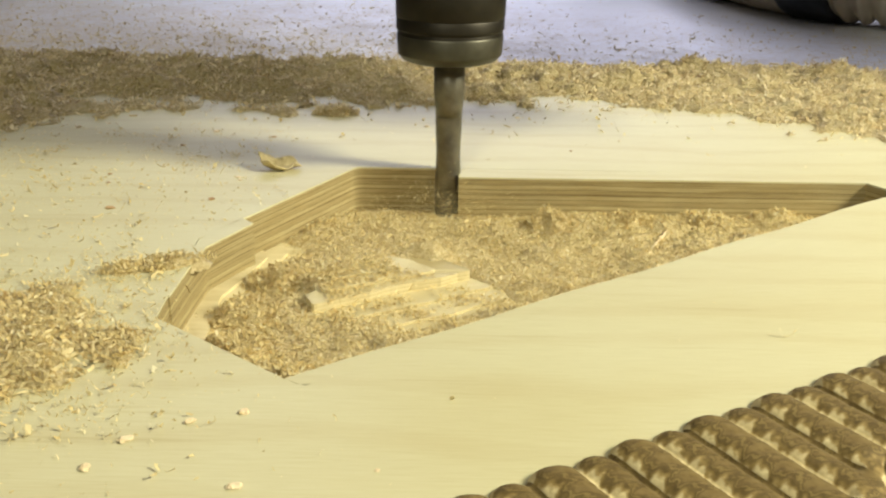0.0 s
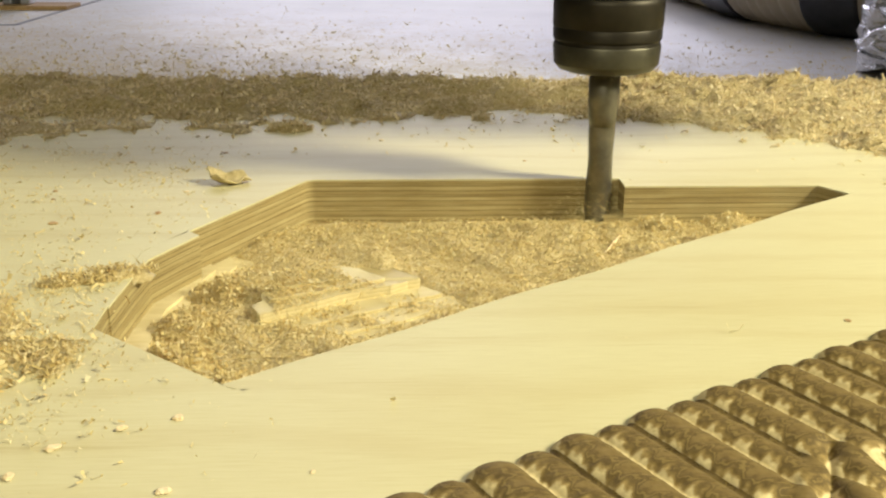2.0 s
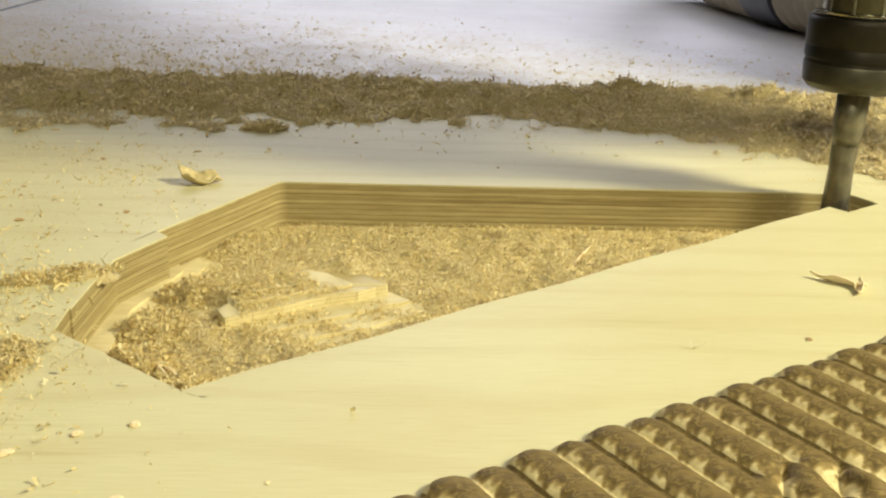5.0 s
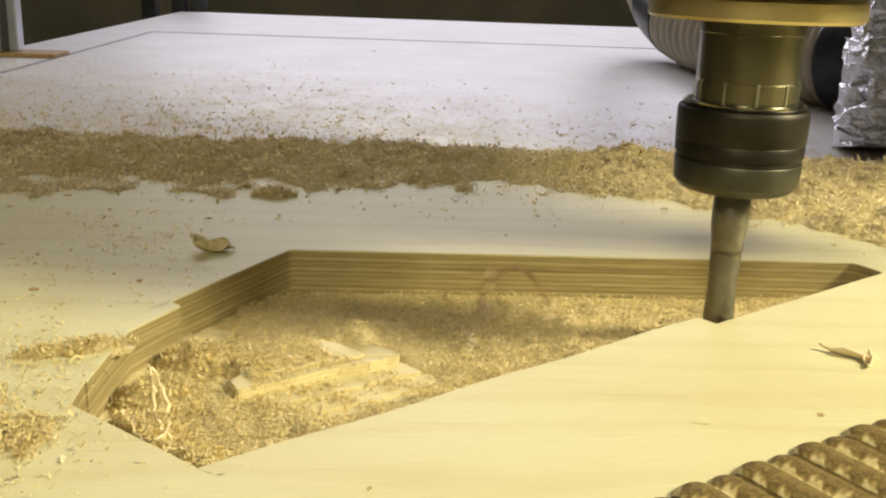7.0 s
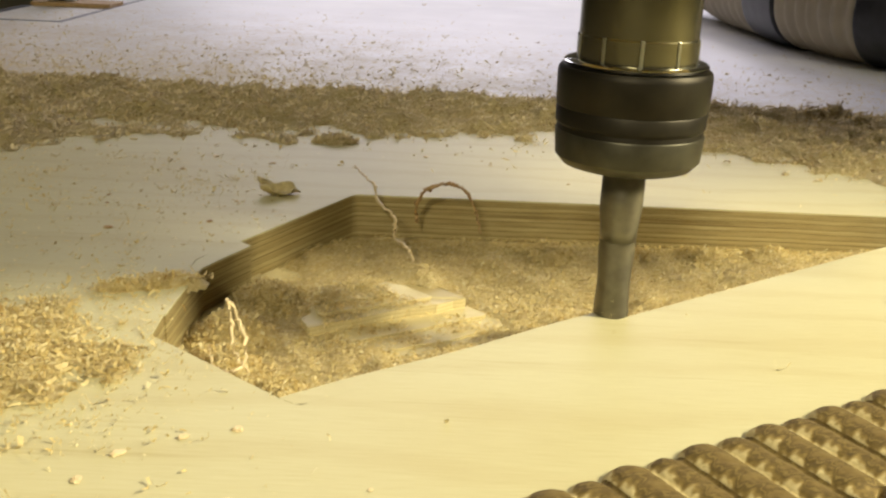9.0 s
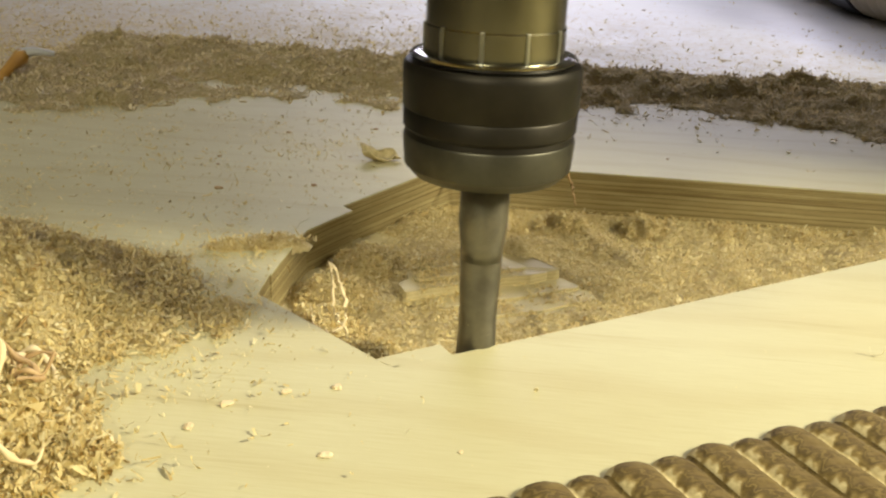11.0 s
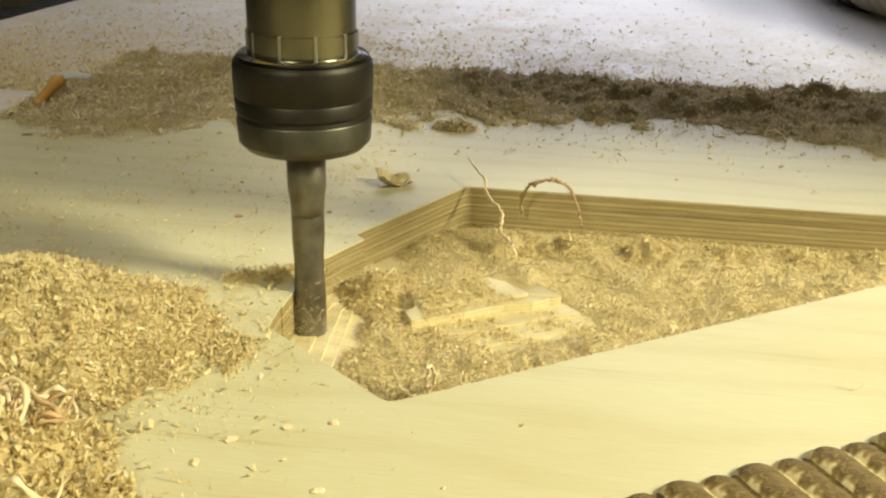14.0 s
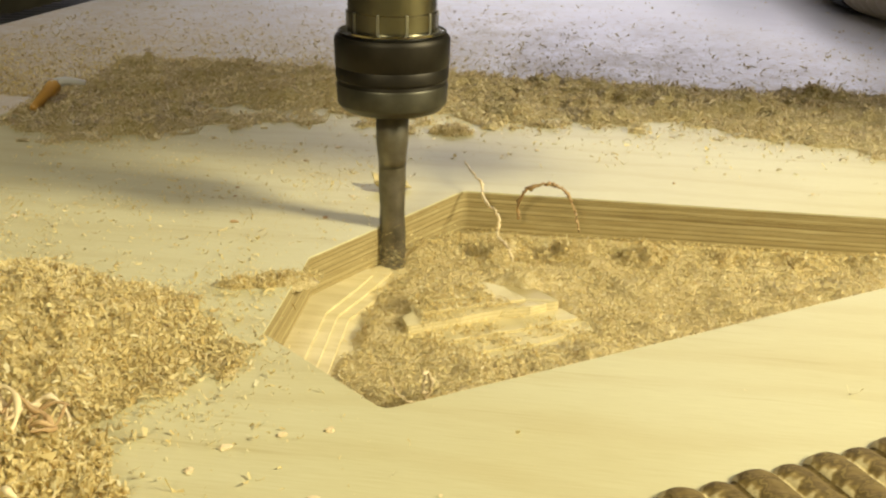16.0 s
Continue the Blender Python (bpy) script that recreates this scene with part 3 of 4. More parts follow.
        part("bed_step", b, CUT, p, "freshly cut pale step of the pocket's bed", False)
    # fluted field: rows of overlapping round-nosed plunges
    ns, nv = 560, 190
    s = np.linspace(S0, S1, ns)
    v = np.linspace(V0, V1, nv)
    SS, VV = np.meshgrid(s, v, indexing="ij")
    per = 0.02046
    ss = SS.ravel()
    vv = VV.ravel()
    z = np.zeros(len(ss))
    z -= 0.0009
    for centre, half, crest, off in ((0.0, 0.0066, 0.0029, 0.0), (per / 2, 0.0052, 0.0022, 0.0006)):
        q = (ss - centre + per / 2) % per - per / 2
        num = np.round((ss - centre) / per)
        jit = 0.0012 * np.sin(num * 2.7) + 0.0007 * vnoise(ss, vv, 0.006, 6)
        nose = np.clip(0.0004 + off - vv, 0, 0.02) / 0.0050
        e = np.hypot(q / half, nose)
        wave = np.abs(np.sin((vv - jit - off - q * 0.25) * math.pi / 0.0072)) ** 0.7
        h = -0.0009 + (crest + 0.0009) * np.sqrt(np.clip(1 - e * e, 0, 1)) - 0.00014 * (1 - wave) * (e < 1)
        z = np.maximum(z, h)
    z += 0.00010 * vnoise(ss, vv, 0.0012, 5)
    # broken second field where the flutes run out
    lim = 0.030 + 0.005 * vnoise(ss, vv * 0, 0.018, 8)
    far = smooth(-0.002, 0.002, vv - lim) * (ss > -0.03)
    q2 = (ss * 0.75 + vv * 0.9) % 0.013 - 0.0065
    z2 = -0.0016 + 0.0036 * np.sqrt(np.clip(1 - (q2 / 0.0068) ** 2, 0, 1)) + 0.0009 * vnoise(ss, vv, 0.004, 9)
    z = z * (1 - far) + z2 * far
    edge = np.minimum(np.minimum(ss - S0, S1 - ss), np.minimum(vv - V0, V1 - vv))
    z = np.where(edge < 0.0004, -0.004, z)
    X = FL_O.x + FL_S.x * ss + FL_V.x * vv
    Y = FL_O.y + FL_S.y * ss + FL_V.y * vv
    idx = np.arange(ns * nv).reshape(ns, nv)
    F = np.stack([idx[:-1, :-1], idx[:-1, 1:], idx[1:, 1:], idx[1:, :-1]], -1).reshape(-1, 4)
    me = flake_mesh("ribbed_field", np.stack([X, Y, z], 1), F[:, ::-1], RELIEF)
    me.shade_smooth()
    ob = new("ribbed_field", me)
    ob.parent = p
    ob["label"] = "carved field of rounded ribs showing dark burnished plies"
    return p


def ledges():
    """The wood that the finishing cut still has to take: a strip along the back and the front of the pocket, in short lengths.
    Each is milled down to the pocket's floor as the cutter gets to it; gives the lengths with the times."""
    out = []

    def length(corners, top=0.0):
        b = bmesh.new()
        lo = [b.verts.new((x, y, FLOOR_Z + 0.0002)) for x, y in corners]
        hi = [b.verts.new((x, y, top)) for x, y in corners]
        for i in range(4):
            j = (i + 1) % 4
            b.faces.new((lo[i], lo[j], hi[j], hi[i]))
        b.faces.new(hi)
        b.faces.new(lo)
        bmesh.ops.recalc_face_normals(b, faces=b.faces)
        ob = part("uncut_ledge", b, PLY, smooth=False)
        return tagged(ob, "uncut plywood ledge on the pocket's rim, awaiting the cutter", "plywood ledge", "uncut ledges of the pocket")
    U = Vector((0.237, 0.1695)).normalized()
    W = Vector((-U.y, U.x))

    def width(u):
        return 0.0058 + 0.0028 * u / 0.27 + 0.0005 * math.sin(u * 90)
    # back: the slot is as wide as the cutter; past the roughed end it reaches to the front strip
    def inner(x):
        if x < 0.2085:
            return -0.0110
        return FRONT_A.y + (x - FRONT_A.x) * 0.7153 + width((x - 0.003) / U.x) / U.x + 0.0002
    n = 25
    for i in range(n):
        x0, x1 = 0.0415 + 0.1925 * i / n, 0.0415 + 0.1925 * (i + 1) / n
        out.append((length([(x0, inner(x0)), (x1, inner(x1)), (x1, 0.0008), (x0, 0.0008)]), (x0 - 0.0372) / 0.0405 - 0.02))
    out.append((length([(0.2340, inner(0.2340)), (0.2403, -0.0118), (0.2376, -0.0040), (0.2340, 0.0008)], -0.0002), 4.75))
    # front: a narrower strip, wider towards the sharp end
    n = 36
    for i in range(n):
        u0, u1 = 0.001 + 0.284 * i / n, 0.001 + 0.284 * (i + 1) / n
        b0 = u0 - 0.0028 if i == 0 else u0
        cs = [FRONT_A + U * u + W * v for u, v in ((u0, 0.00003), (u1, 0.00003), (u1, width(u1)), (b0, width(u0)))]
        out.append((length([(q.x, q.y) for q in cs]), max(4.9, 6.0 + (0.2345 - u1) / 0.0422)))
    # blunt end: from the roughed notch round the corner and along the end wall
    outer = [Vector(q) for q in ((-0.0339, -0.0642), (-0.0373, -0.0712), (-0.0407, -0.0782), (-0.0437, -0.0858), (-0.0429, -0.1080), (-0.0417, -0.1310))]
    inner_way = [Vector(q) for q in ((-0.0292, -0.0690), (-0.0330, -0.0770), (-0.0366, -0.0848), (-0.0400, -0.0925), (-0.0408, -0.1085), (-0.0412, -0.1308))]
    for i, t in enumerate((15.1, 14.85, 14.65, 14.5, 14.15)):
        cs = (outer[i + 1], inner_way[i + 1], inner_way[i], outer[i])
        out.append((length([(q.x, q.y) for q in cs]), t))
    return out


# ---- the cutter ----
def spindle():
    """Origin on the cutter's axis at the panel's top face."""
    s = tagged(new("router_spindle"), "dark steel router spindle with collet nut and spinning cutter", "router spindle")
    z = 0.0455
    nut = part("collet_nut", lathe([(0.0066, z - 0.0005), (0.0150, z - 0.0005), (0.0178, z + 0.0004), (0.0198, z + 0.0026), (0.0203, z + 0.0095), (0.0201, z + 0.0103), (0.0200, z + 0.0110), (0.0206, z + 0.0118),
                                    (0.0207, z + 0.0155), (0.0204, z + 0.0160), (0.0208, z + 0.0166), (0.0210, z + 0.0250), (0.0208, z + 0.0262), (0.0203, z + 0.0269), (0.0178, z + 0.0272)]), STEEL, s, "blackened steel collet nut")
    sharp(nut)
    sharp(part("skirt", lathe([(0.0150, z - 0.0008), (0.0180, z + 0.0001), (0.02005, z + 0.0024), (0.02055, z + 0.0092), (0.0203, z + 0.0097), (0.0150, z + 0.0098)]), WORN, nut, "worn grey lower rim of the nut"))
    sharp(part("top_ring", lathe([(0.0170, z + 0.0270), (0.0192, z + 0.0274), (0.0196, z + 0.0282), (0.0188, z + 0.0288), (0.0165, z + 0.0289)]), CHROME, nut, "bright chamfered ring on the nut"))
    sh = part("shaft", lathe([(0.0163, z + 0.0270), (0.0163, z + 0.0350), (0.0160, z + 0.0354), (0.0160, z + 0.0500), (0.0164, z + 0.0504), (0.0164, z + 0.056)]), SHAFT, s, "bronze toned spindle shaft")
    sharp(sh)
    # thin bright strips stand in for the lamps' highlights on the shaft
    for k in range(10):
        a = 2 * math.pi * k / 10 + 0.2
        b = box(-0.0005, -0.0005, z + 0.0275, 0.0005, 0.0005, z + 0.0355, 0.0002)
        bmesh.ops.transform(b, matrix=pose(0.0161 * math.cos(a), 0.0161 * math.sin(a), 0, 0, 0, math.degrees(a) + 90), verts=b.verts)
        part("flat", b, GLINT, sh, "bright strip standing in for a highlight on the shaft", False)
    sharp(part("flange", lathe([(0.016, z + 0.0545), (0.0325, z + 0.0545), (0.0335, z + 0.0555), (0.0335, z + 0.0605), (0.0325, z + 0.0615), (0.016, z + 0.0615)]), BRASS, s, "brass coloured flange"))
    sharp(part("housing", lathe([(0.030, z + 0.0612), (0.040, z + 0.063), (0.0415, z + 0.066), (0.0415, z + 0.25), (0.040, z + 0.252)]), BODY, s, "dark cylindrical spindle housing"))
    bit = part("cutter_shank", lathe([(0.00605, z + 0.004), (0.00605, z - 0.0120), (0.0060, z - 0.0135), (0.0054, z - 0.0185), (0.0052, z - 0.0225)][::-1], 40), BIT, s, "grey carbide cutter shank")
    # the next four parts are unseen, added to cast shade on panel and drift
    part("shade_plate", box(0.48, 0.012, 0.25, 0.80, 0.045, 0.60, 0.003), BODY, s, "unseen dark plate added to shade the far drift", False)
    part("shade_link", box(0.20, 0.014, 0.47, 0.48, 0.043, 0.53, 0.003), BODY, s, "unseen dark bar joining the added shade plates", False)
    part("carriage_shade_plate", box(-0.055, 0.012, 0.116, 0.22, 0.045, 0.56, 0.003), BODY, s, "unseen dark carriage plate added to cast shade", False)
    part("carriage_shade_block", box(-0.050, 0.0455, 0.132, 0.160, 0.26, 0.56, 0.004), BODY, s, "unseen dark block behind the carriage added to cast shade", False)
    part("clamp_block", box(-0.05, -0.045, 0.20, 0.05, 0.012, 0.27, 0.003), BODY, s, "dark spindle clamp block", False)
    # two helical flutes
    b = bmesh.new()
    rings = []
    steps, nz = 40, 46
    for k in range(nz):
        t = k / (nz - 1)
        zz = (z - 0.022) * (1 - t) + (FLOOR_Z + 0.0004) * t
        ring = []
        for i in range(steps):
            a = 2 * math.pi * i / steps
            h = math.cos(2 * (a - t * 4.2))
            r = TIP_R * (0.97 + 0.03 * max(0.0, h) ** 0.5 if h > 0 else 0.97 - 0.05 * (-h))
            ring.append(b.verts.new((r * math.cos(a), r * math.sin(a), zz)))
        rings.append(ring)
    for a, c in zip(rings, rings[1:]):
        for i in range(steps):
            b.faces.new((a[i], a[(i + 1) % steps], c[(i + 1) % steps], c[i]))
    b.faces.new(rings[0])
    b.faces.new(rings[-1])
    bmesh.ops.recalc_face_normals(b, faces=b.faces)
    part("cutting_flute", b, BIT, s, "helical carbide cutting edges")
    return s


# ---- chips and dust ----
def stuff(name, me, label, category="wood chips"):
    return tagged(new(name, me), label, category, kind="stuff")


def heap(name, label, x0, x1, y0, y1, height, count, step=0.003, seed=1, lo=0.0013, hi=0.0050, flat=0.35, mask=None, base=0.0, fringe=0.0, lumps=0.34, loose=None, packed=None):
    """A drift of chips over a rectangle: a rough dusty bed with loose chips bedded into it. height(x, y) over the base, 0 or less: none."""
    g = np.random.default_rng(seed)
    nx, ny = int((x1 - x0) / step) + 2, int((y1 - y0) / step) + 2
    X, Y = np.meshgrid(np.linspace(x0, x1, nx), np.linspace(y0, y1, ny), indexing="ij")
    x, y = X.ravel(), Y.ravel()
    H = height(x, y)
    rough = lumps * np.clip(H, 0, 0.006) * (vnoise(x, y, 0.007, seed) + vnoise(x, y, 0.0035, seed + 1))
    Z = base + H + rough
    Z = np.where(H <= 0.0002, base - 0.002, Z)
    idx = np.arange(nx * ny).reshape(nx, ny)
    F = np.stack([idx[:-1, :-1], idx[1:, :-1], idx[1:, 1:], idx[:-1, 1:]], -1).reshape(-1, 4)
    keep = (H.reshape(nx, ny) > 0.0002)
    kf = (keep[:-1, :-1] | keep[1:, :-1] | keep[1:, 1:] | keep[:-1, 1:]).ravel()
    bed = flake_mesh(name + "_bed", np.stack([x, y, Z], 1), F[kf], packed or DUST)
    bed.shade_smooth()
    px, py = g.uniform(x0, x1, count * 3), g.uniform(y0, y1, count * 3)
    h = height(px, py)
    ok = h > 0
    if mask is not None:
        ok &= mask(px, py, g)
    px, py, h = px[ok][:count], py[ok][:count], h[ok][:count]
    if fringe:
        # some chips slide off and lie loose round the foot
        out = g.uniform(0, 1, len(px)) < 0.14
        px = np.clip(np.where(out, px + g.normal(0, fringe, len(px)), px), x0, x1)
        py = np.clip(np.where(out, py + g.normal(0, fringe, len(px)), py), y0, y1)
        h = np.maximum(height(px, py), 0.0)
    pz = base + h + lumps * np.clip(h, 0, 0.006) * (vnoise(px, py, 0.007, seed) + vnoise(px, py, 0.0035, seed + 1)) + g.uniform(0.0001, 0.0014, len(px))
    L = sizes(len(px), lo, hi, seed)
    V, FF = flakes(np.stack([px, py, pz], 1), L, flat, seed)
    top = tagged(new(name), label, "wood chips", kind="stuff")
    b = new("packed_dust", bed)
    b.parent = top
    c = new("loose_chips", flake_mesh(name + "_chips", V, FF, loose or CHIP))
    c.parent = top
    b["kind"] = c["kind"] = "stuff"
    return top


def smooth(a, b, v):
    t = np.clip((v - a) / (b - a), 0, 1)
    return t * t * (3 - 2 * t)


def belt_height(x, y):
    """Long drift along the panel's far edge, wider towards its left and right ends."""
    near = 0.105 + 0.014 * vnoise(x, y * 0, 0.05, 21) + 0.018 * vnoise(x, y, 0.016, 22) + 0.012 * vnoise(x, y, 0.007, 25)
    near = near - 0.095 * smooth(0.17, 0.27, x) - 0.075 * smooth(-0.07, -0.20, x)
    up = smooth(-0.012, 0.085, y - near + 0.016 * vnoise(x, y, 0.011, 27)) ** 1.2
    down = smooth(0.2340, 0.214, y) * smooth(-0.265, -0.250, x)
    return 0.0078 * up * down * (0.72 + 0.38 * vnoise(x, y, 0.03, 23) + 0.34 * vnoise(x, y, 0.013, 24) + 0.22 * vnoise(x, y, 0.006, 26)) - 0.0007


def left_heap(x, y):
    d = np.hypot((x + 0.128) / 0.083, (y + 0.168) / 0.062) + 0.10 * vnoise(x, y, 0.02, 31) + 0.05 * vnoise(x, y, 0.008, 32)
    return 0.019 * smooth(1.0, 0.15, d) - 0.0004


def near_heap(x, y):
    d = np.hypot((x + 0.079) / 0.036, (y + 0.232) / 0.030) + 0.10 * vnoise(x, y, 0.013, 41)
    return 0.015 * smooth(1.0, 0.2, d) - 0.0004


def spread_height(x, y):
    d = np.hypot((x + 0.082) / 0.047, (y + 0.162) / 0.040) + 0.22 * vnoise(x, y, 0.014, 46) + 0.12 * vnoise(x, y, 0.006, 47)
    return 0.0032 * smooth(1.0, 0.2, d) - 0.0007


def patch_height(x, y):
    a, b = (x + 0.051) * 0.9 + (y + 0.1095) * 0.43, -(x + 0.051) * 0.43 + (y + 0.1095) * 0.9
    return 0.0032 * smooth(1.0, 0.2, np.hypot(a / 0.018, b / 0.006) + 0.2 * vnoise(x, y, 0.006, 45)) - 0.0003


def fill_height(x, y):
    """Chips lying in the pocket: deep towards the front and the sharp end, thin by the back wall and at the island."""
    U = (FRONT_B - FRONT_A).normalized()
    u = (x - FRONT_A.x) * U.x + (y - FRONT_A.y) * U.y
    v = -(x - FRONT_A.x) * U.y + (y - FRONT_A.y) * U.x
    h = 0.0040 + 0.0036 * smooth(0.040, 0.0, v) + 0.0030 * smooth(0.10, 0.20, u) + 0.0014 * vnoise(x, y, 0.018, 51) + 0.0007 * vnoise(x, y, 0.007, 52)
    isl = smooth(0.042, 0.058, u) * smooth(0.103, 0.090, u) * smooth(0.030, 0.042, v + 0.006 * vnoise(x, y, 0.009, 54)) * smooth(0.090, 0.080, v)
    h = h * (1 - 0.75 * isl) + 0.010 * isl * smooth(0.070, 0.084, v + 0.006 * vnoise(x, y, 0.008, 53)) * smooth(0.096, 0.086, v)
    h = h * (0.25 + 0.75 * smooth(0.0, 0.030, -y))
    west = np.minimum(x + 0.041, (x + 0.041) * 0.64 + (y + 0.1455) * 0.767)
    h = h * smooth(0.012, 0.030, west + 0.003 * vnoise(x, y, 0.007, 55))
    px, py = np.asarray(x, float), np.asarray(y, float)
    d = edge_distance(px, py, [tuple(q) for q in POCKET])
    ins = inside(px, py, [tuple(q) for q in POCKET])
    return np.where(ins & (d > 0.0008), h, 0.0)


def drift(name, label, cx, cy, rx, ry, h, count, seed, turn=0.0, hi=0.0025, base=FLOOR_Z):
    """A clump of chips that moves as one: built round its own foot."""
    c, s = math.cos(turn), math.sin(turn)

    def hh(x, y):
        a, b = (x * c + y * s) / rx, (-x * s + y * c) / ry
        d = np.hypot(a, b) + 0.12 * vnoise(x, y, 0.009, seed) + 0.06 * vnoise(x, y, 0.004, seed + 3)
        return h * smooth(1.0, 0.1, d) - 0.0003
    m = max(rx, ry) * 1.2
    ob = heap(name, label, -m, m, -m, m, hh, count, 0.0016, seed, 0.0005, hi, 0.45)
    ob.location = (cx, cy, base)
    return ob


def scatter(name, label, count, seed, where, lo, hi, z=0.0003, flat=0.8):
    g = np.random.default_rng(seed)
    x, y = where(g, count)
    n = len(x)
    V, F = flakes(np.stack([x, y, np.full(n, z) + g.uniform(0, 0.0006, n)], 1), sizes(n, lo, hi, seed), flat, seed)
    return stuff(name, flake_mesh(name, V, F, CHIP), label)


def on_panel(g, n):
    """Loose chips on the panel's face: many by the belt and the left, few on the clean front."""
    x, y = g.uniform(-0.26, 0.5, n * 4), g.uniform(-0.30, 0.235, n * 4)
    w = 0.03 + 0.7 * smooth(0.02, 0.14, y) + 0.75 * smooth(0.0, -0.10, x) * smooth(-0.27, -0.20, y) * smooth(0.1, -0.08, y) + 0.5 * smooth(0.20, 0.30, x) * smooth(-0.06, 0.02, y)
    keep = (g.uniform(0, 1, n * 4) < w) & ~inside(x, y, [tuple(q) for q in POCKET]) & ~inside(x, y, [tuple(q) for q in FLUTE])
    return x[keep][:n], y[keep][:n]


def on_bed(g, n):
    x, y = g.uniform(-0.50, 0.9, n * 3), 0.240 + g.exponential(0.125, n * 3)
    keep = (y < 1.6) & (g.uniform(0, 1, n * 3) < 0.22 + 0.78 * smooth(0.20, -0.20, x))
    return x[keep][:n], y[keep][:n]


def curl(name, pts, radius, mat, label, n=60):
    g = random.Random(name)
    p = [q + Vector((g.gauss(0, 0.00028), g.gauss(0, 0.00028), g.gauss(0, 0.00028))) for q in spline([Vector(q) for q in pts], n)]
    b = tube(p, lambda t: radius * (0.55 + 0.45 * math.sin(math.pi * min(1, t * 1.1 + 0.05))) * (1 + 0.25 * math.sin(t * 37)), 6)
    return tagged(part(name, b, mat), label, "wood shaving")


def flat_chip(name, x, y, length, width, turn, lift, mat, label, seed):
    """A thin curled flake of veneer with a raised, ragged rim lying on the panel."""
    g = np.random.default_rng(seed)
    b = bmesh.new()
    rings, steps = 6, 28
    ph = g.uniform(0, 6.3, 4)
    centre = b.verts.new((0, 0, 0.0006))
    rows = []
    for k in range(1, rings + 1):
        row = []
        for i in range(steps):
            a = 2 * math.pi * i / steps
            rag = 1 + (0.10 * math.sin(3 * a + ph[0]) + 0.07 * math.sin(7 * a + ph[1])) * k / rings
            r = k / rings * rag
            up = lift * (k / rings) ** 3 * (0.55 + 0.35 * math.sin(a + ph[2]) + 0.25 * math.sin(4 * a + ph[3]))
            row.append(b.verts.new((0.5 * length * r * math.cos(a), 0.5 * width * r * math.sin(a), 0.0006 + max(0.0, up) + abs(g.normal(0, lift * 0.10)))))
        rows.append(row)
    for i in range(steps):
        b.faces.new((centre, rows[0][i], rows[0][(i + 1) % steps]))
    for p, q in zip(rows, rows[1:]):
        for i in range(steps):
            b.faces.new((p[i], q[i], q[(i + 1) % steps], p[(i + 1) % steps]))
    ob = part(name, b, mat)
    so = ob.modifiers.new("thickness", "SOLIDIFY")
    so.thickness = 0.0005
    ob.matrix_world = pose(x, y, 0, 0, 0, turn)
    return tagged(ob, label, "wood splinter")


room()
machine_bed()
end_post()
cable_chain()
hose()
panel()
LEDGES = ledges()
TOOL = spindle()

heap("far_drift", "long drift of pale wood chips along the panel's far edge", -0.266, 0.62, -0.07, 0.240, belt_height, 80000, 0.0022, 61, 0.0007, 0.0048, 0.55, fringe=0.014, lumps=0.36, loose=SHADED_CHIP, packed=SHADED_DUST)
heap("pocket_chips", "loose wood chips covering the pocket floor", -0.041, 0.24, -0.184, 0.001, fill_height, 80000, 0.0016, 62, 0.0003, 0.0021, 0.80, base=FLOOR_Z, lumps=0.14, mask=lambda x, y, g: g.uniform(0, 1, len(x)) < 0.012 + 0.988 * smooth(0.0006, 0.0026, fill_height(x, y)))
LEFT = heap("chip_heap", "tall heap of pale wood chips on the panel", -0.235, -0.035, -0.245, -0.085, left_heap, 50000, 0.0022, 63, 0.0005, 0.0033, 0.4, fringe=0.007)
NEAR = heap("chip_heap", "small heap of stringy wood chips on the panel", -0.13, -0.03, -0.275, -0.19, near_heap, 12000, 0.0022, 64, 0.0006, 0.0048, 0.3, fringe=0.006)
heap("chip_spread", "thin spread of pale wood chips on the panel", -0.13, -0.03, -0.215, -0.11, spread_height, 9000, 0.0022, 66, 0.0005, 0.0032, 0.6, fringe=0.012)
heap("chip_patch", "small low patch of wood chips beside the pocket", -0.075, -0.03, -0.125, -0.095, patch_height, 1500, 0.002, 65, 0.0006, 0.003, fringe=0.003)
scatter("panel_crumbs", "scattered wood crumbs on the plywood face", 6500, 71, on_panel, 0.0004, 0.0044)
def on_front(g, n):
    x, y = g.normal(-0.060, 0.032, n * 2), g.normal(-0.190, 0.026, n * 2)
    keep = ~inside(x, y, [tuple(q) for q in POCKET])
    return x[keep][:n], y[keep][:n]


scatter("front_crumbs", "pale crumbs strewn on the plywood face beside the pocket", 420, 73, on_front, 0.0005, 0.0026, 0.0003, 0.6)
def on_left(g, n):
    """Fine crumbs and dust lying left of the pocket, thickest round the patch and the spread."""
    x, y = g.uniform(-0.20, -0.015, n * 5), g.uniform(-0.205, 0.06, n * 5)
    w = (0.16 + 0.5 * smooth(0.1, 0.7, vnoise(x, y, 0.022, 48)) + 0.9 * smooth(0.055, 0.0, np.hypot(x + 0.07, y + 0.15))) * smooth(-0.015, -0.045, x)
    keep = (g.uniform(0, 1, n * 5) < w) & ~inside(x, y, [tuple(q) for q in POCKET])
    return x[keep][:n], y[keep][:n]


scatter("fine_crumbs", "fine wood crumbs and dust strewn over the panel beside the pocket", 10000, 74, on_left, 0.0004, 0.0021, 0.0002, 0.7)
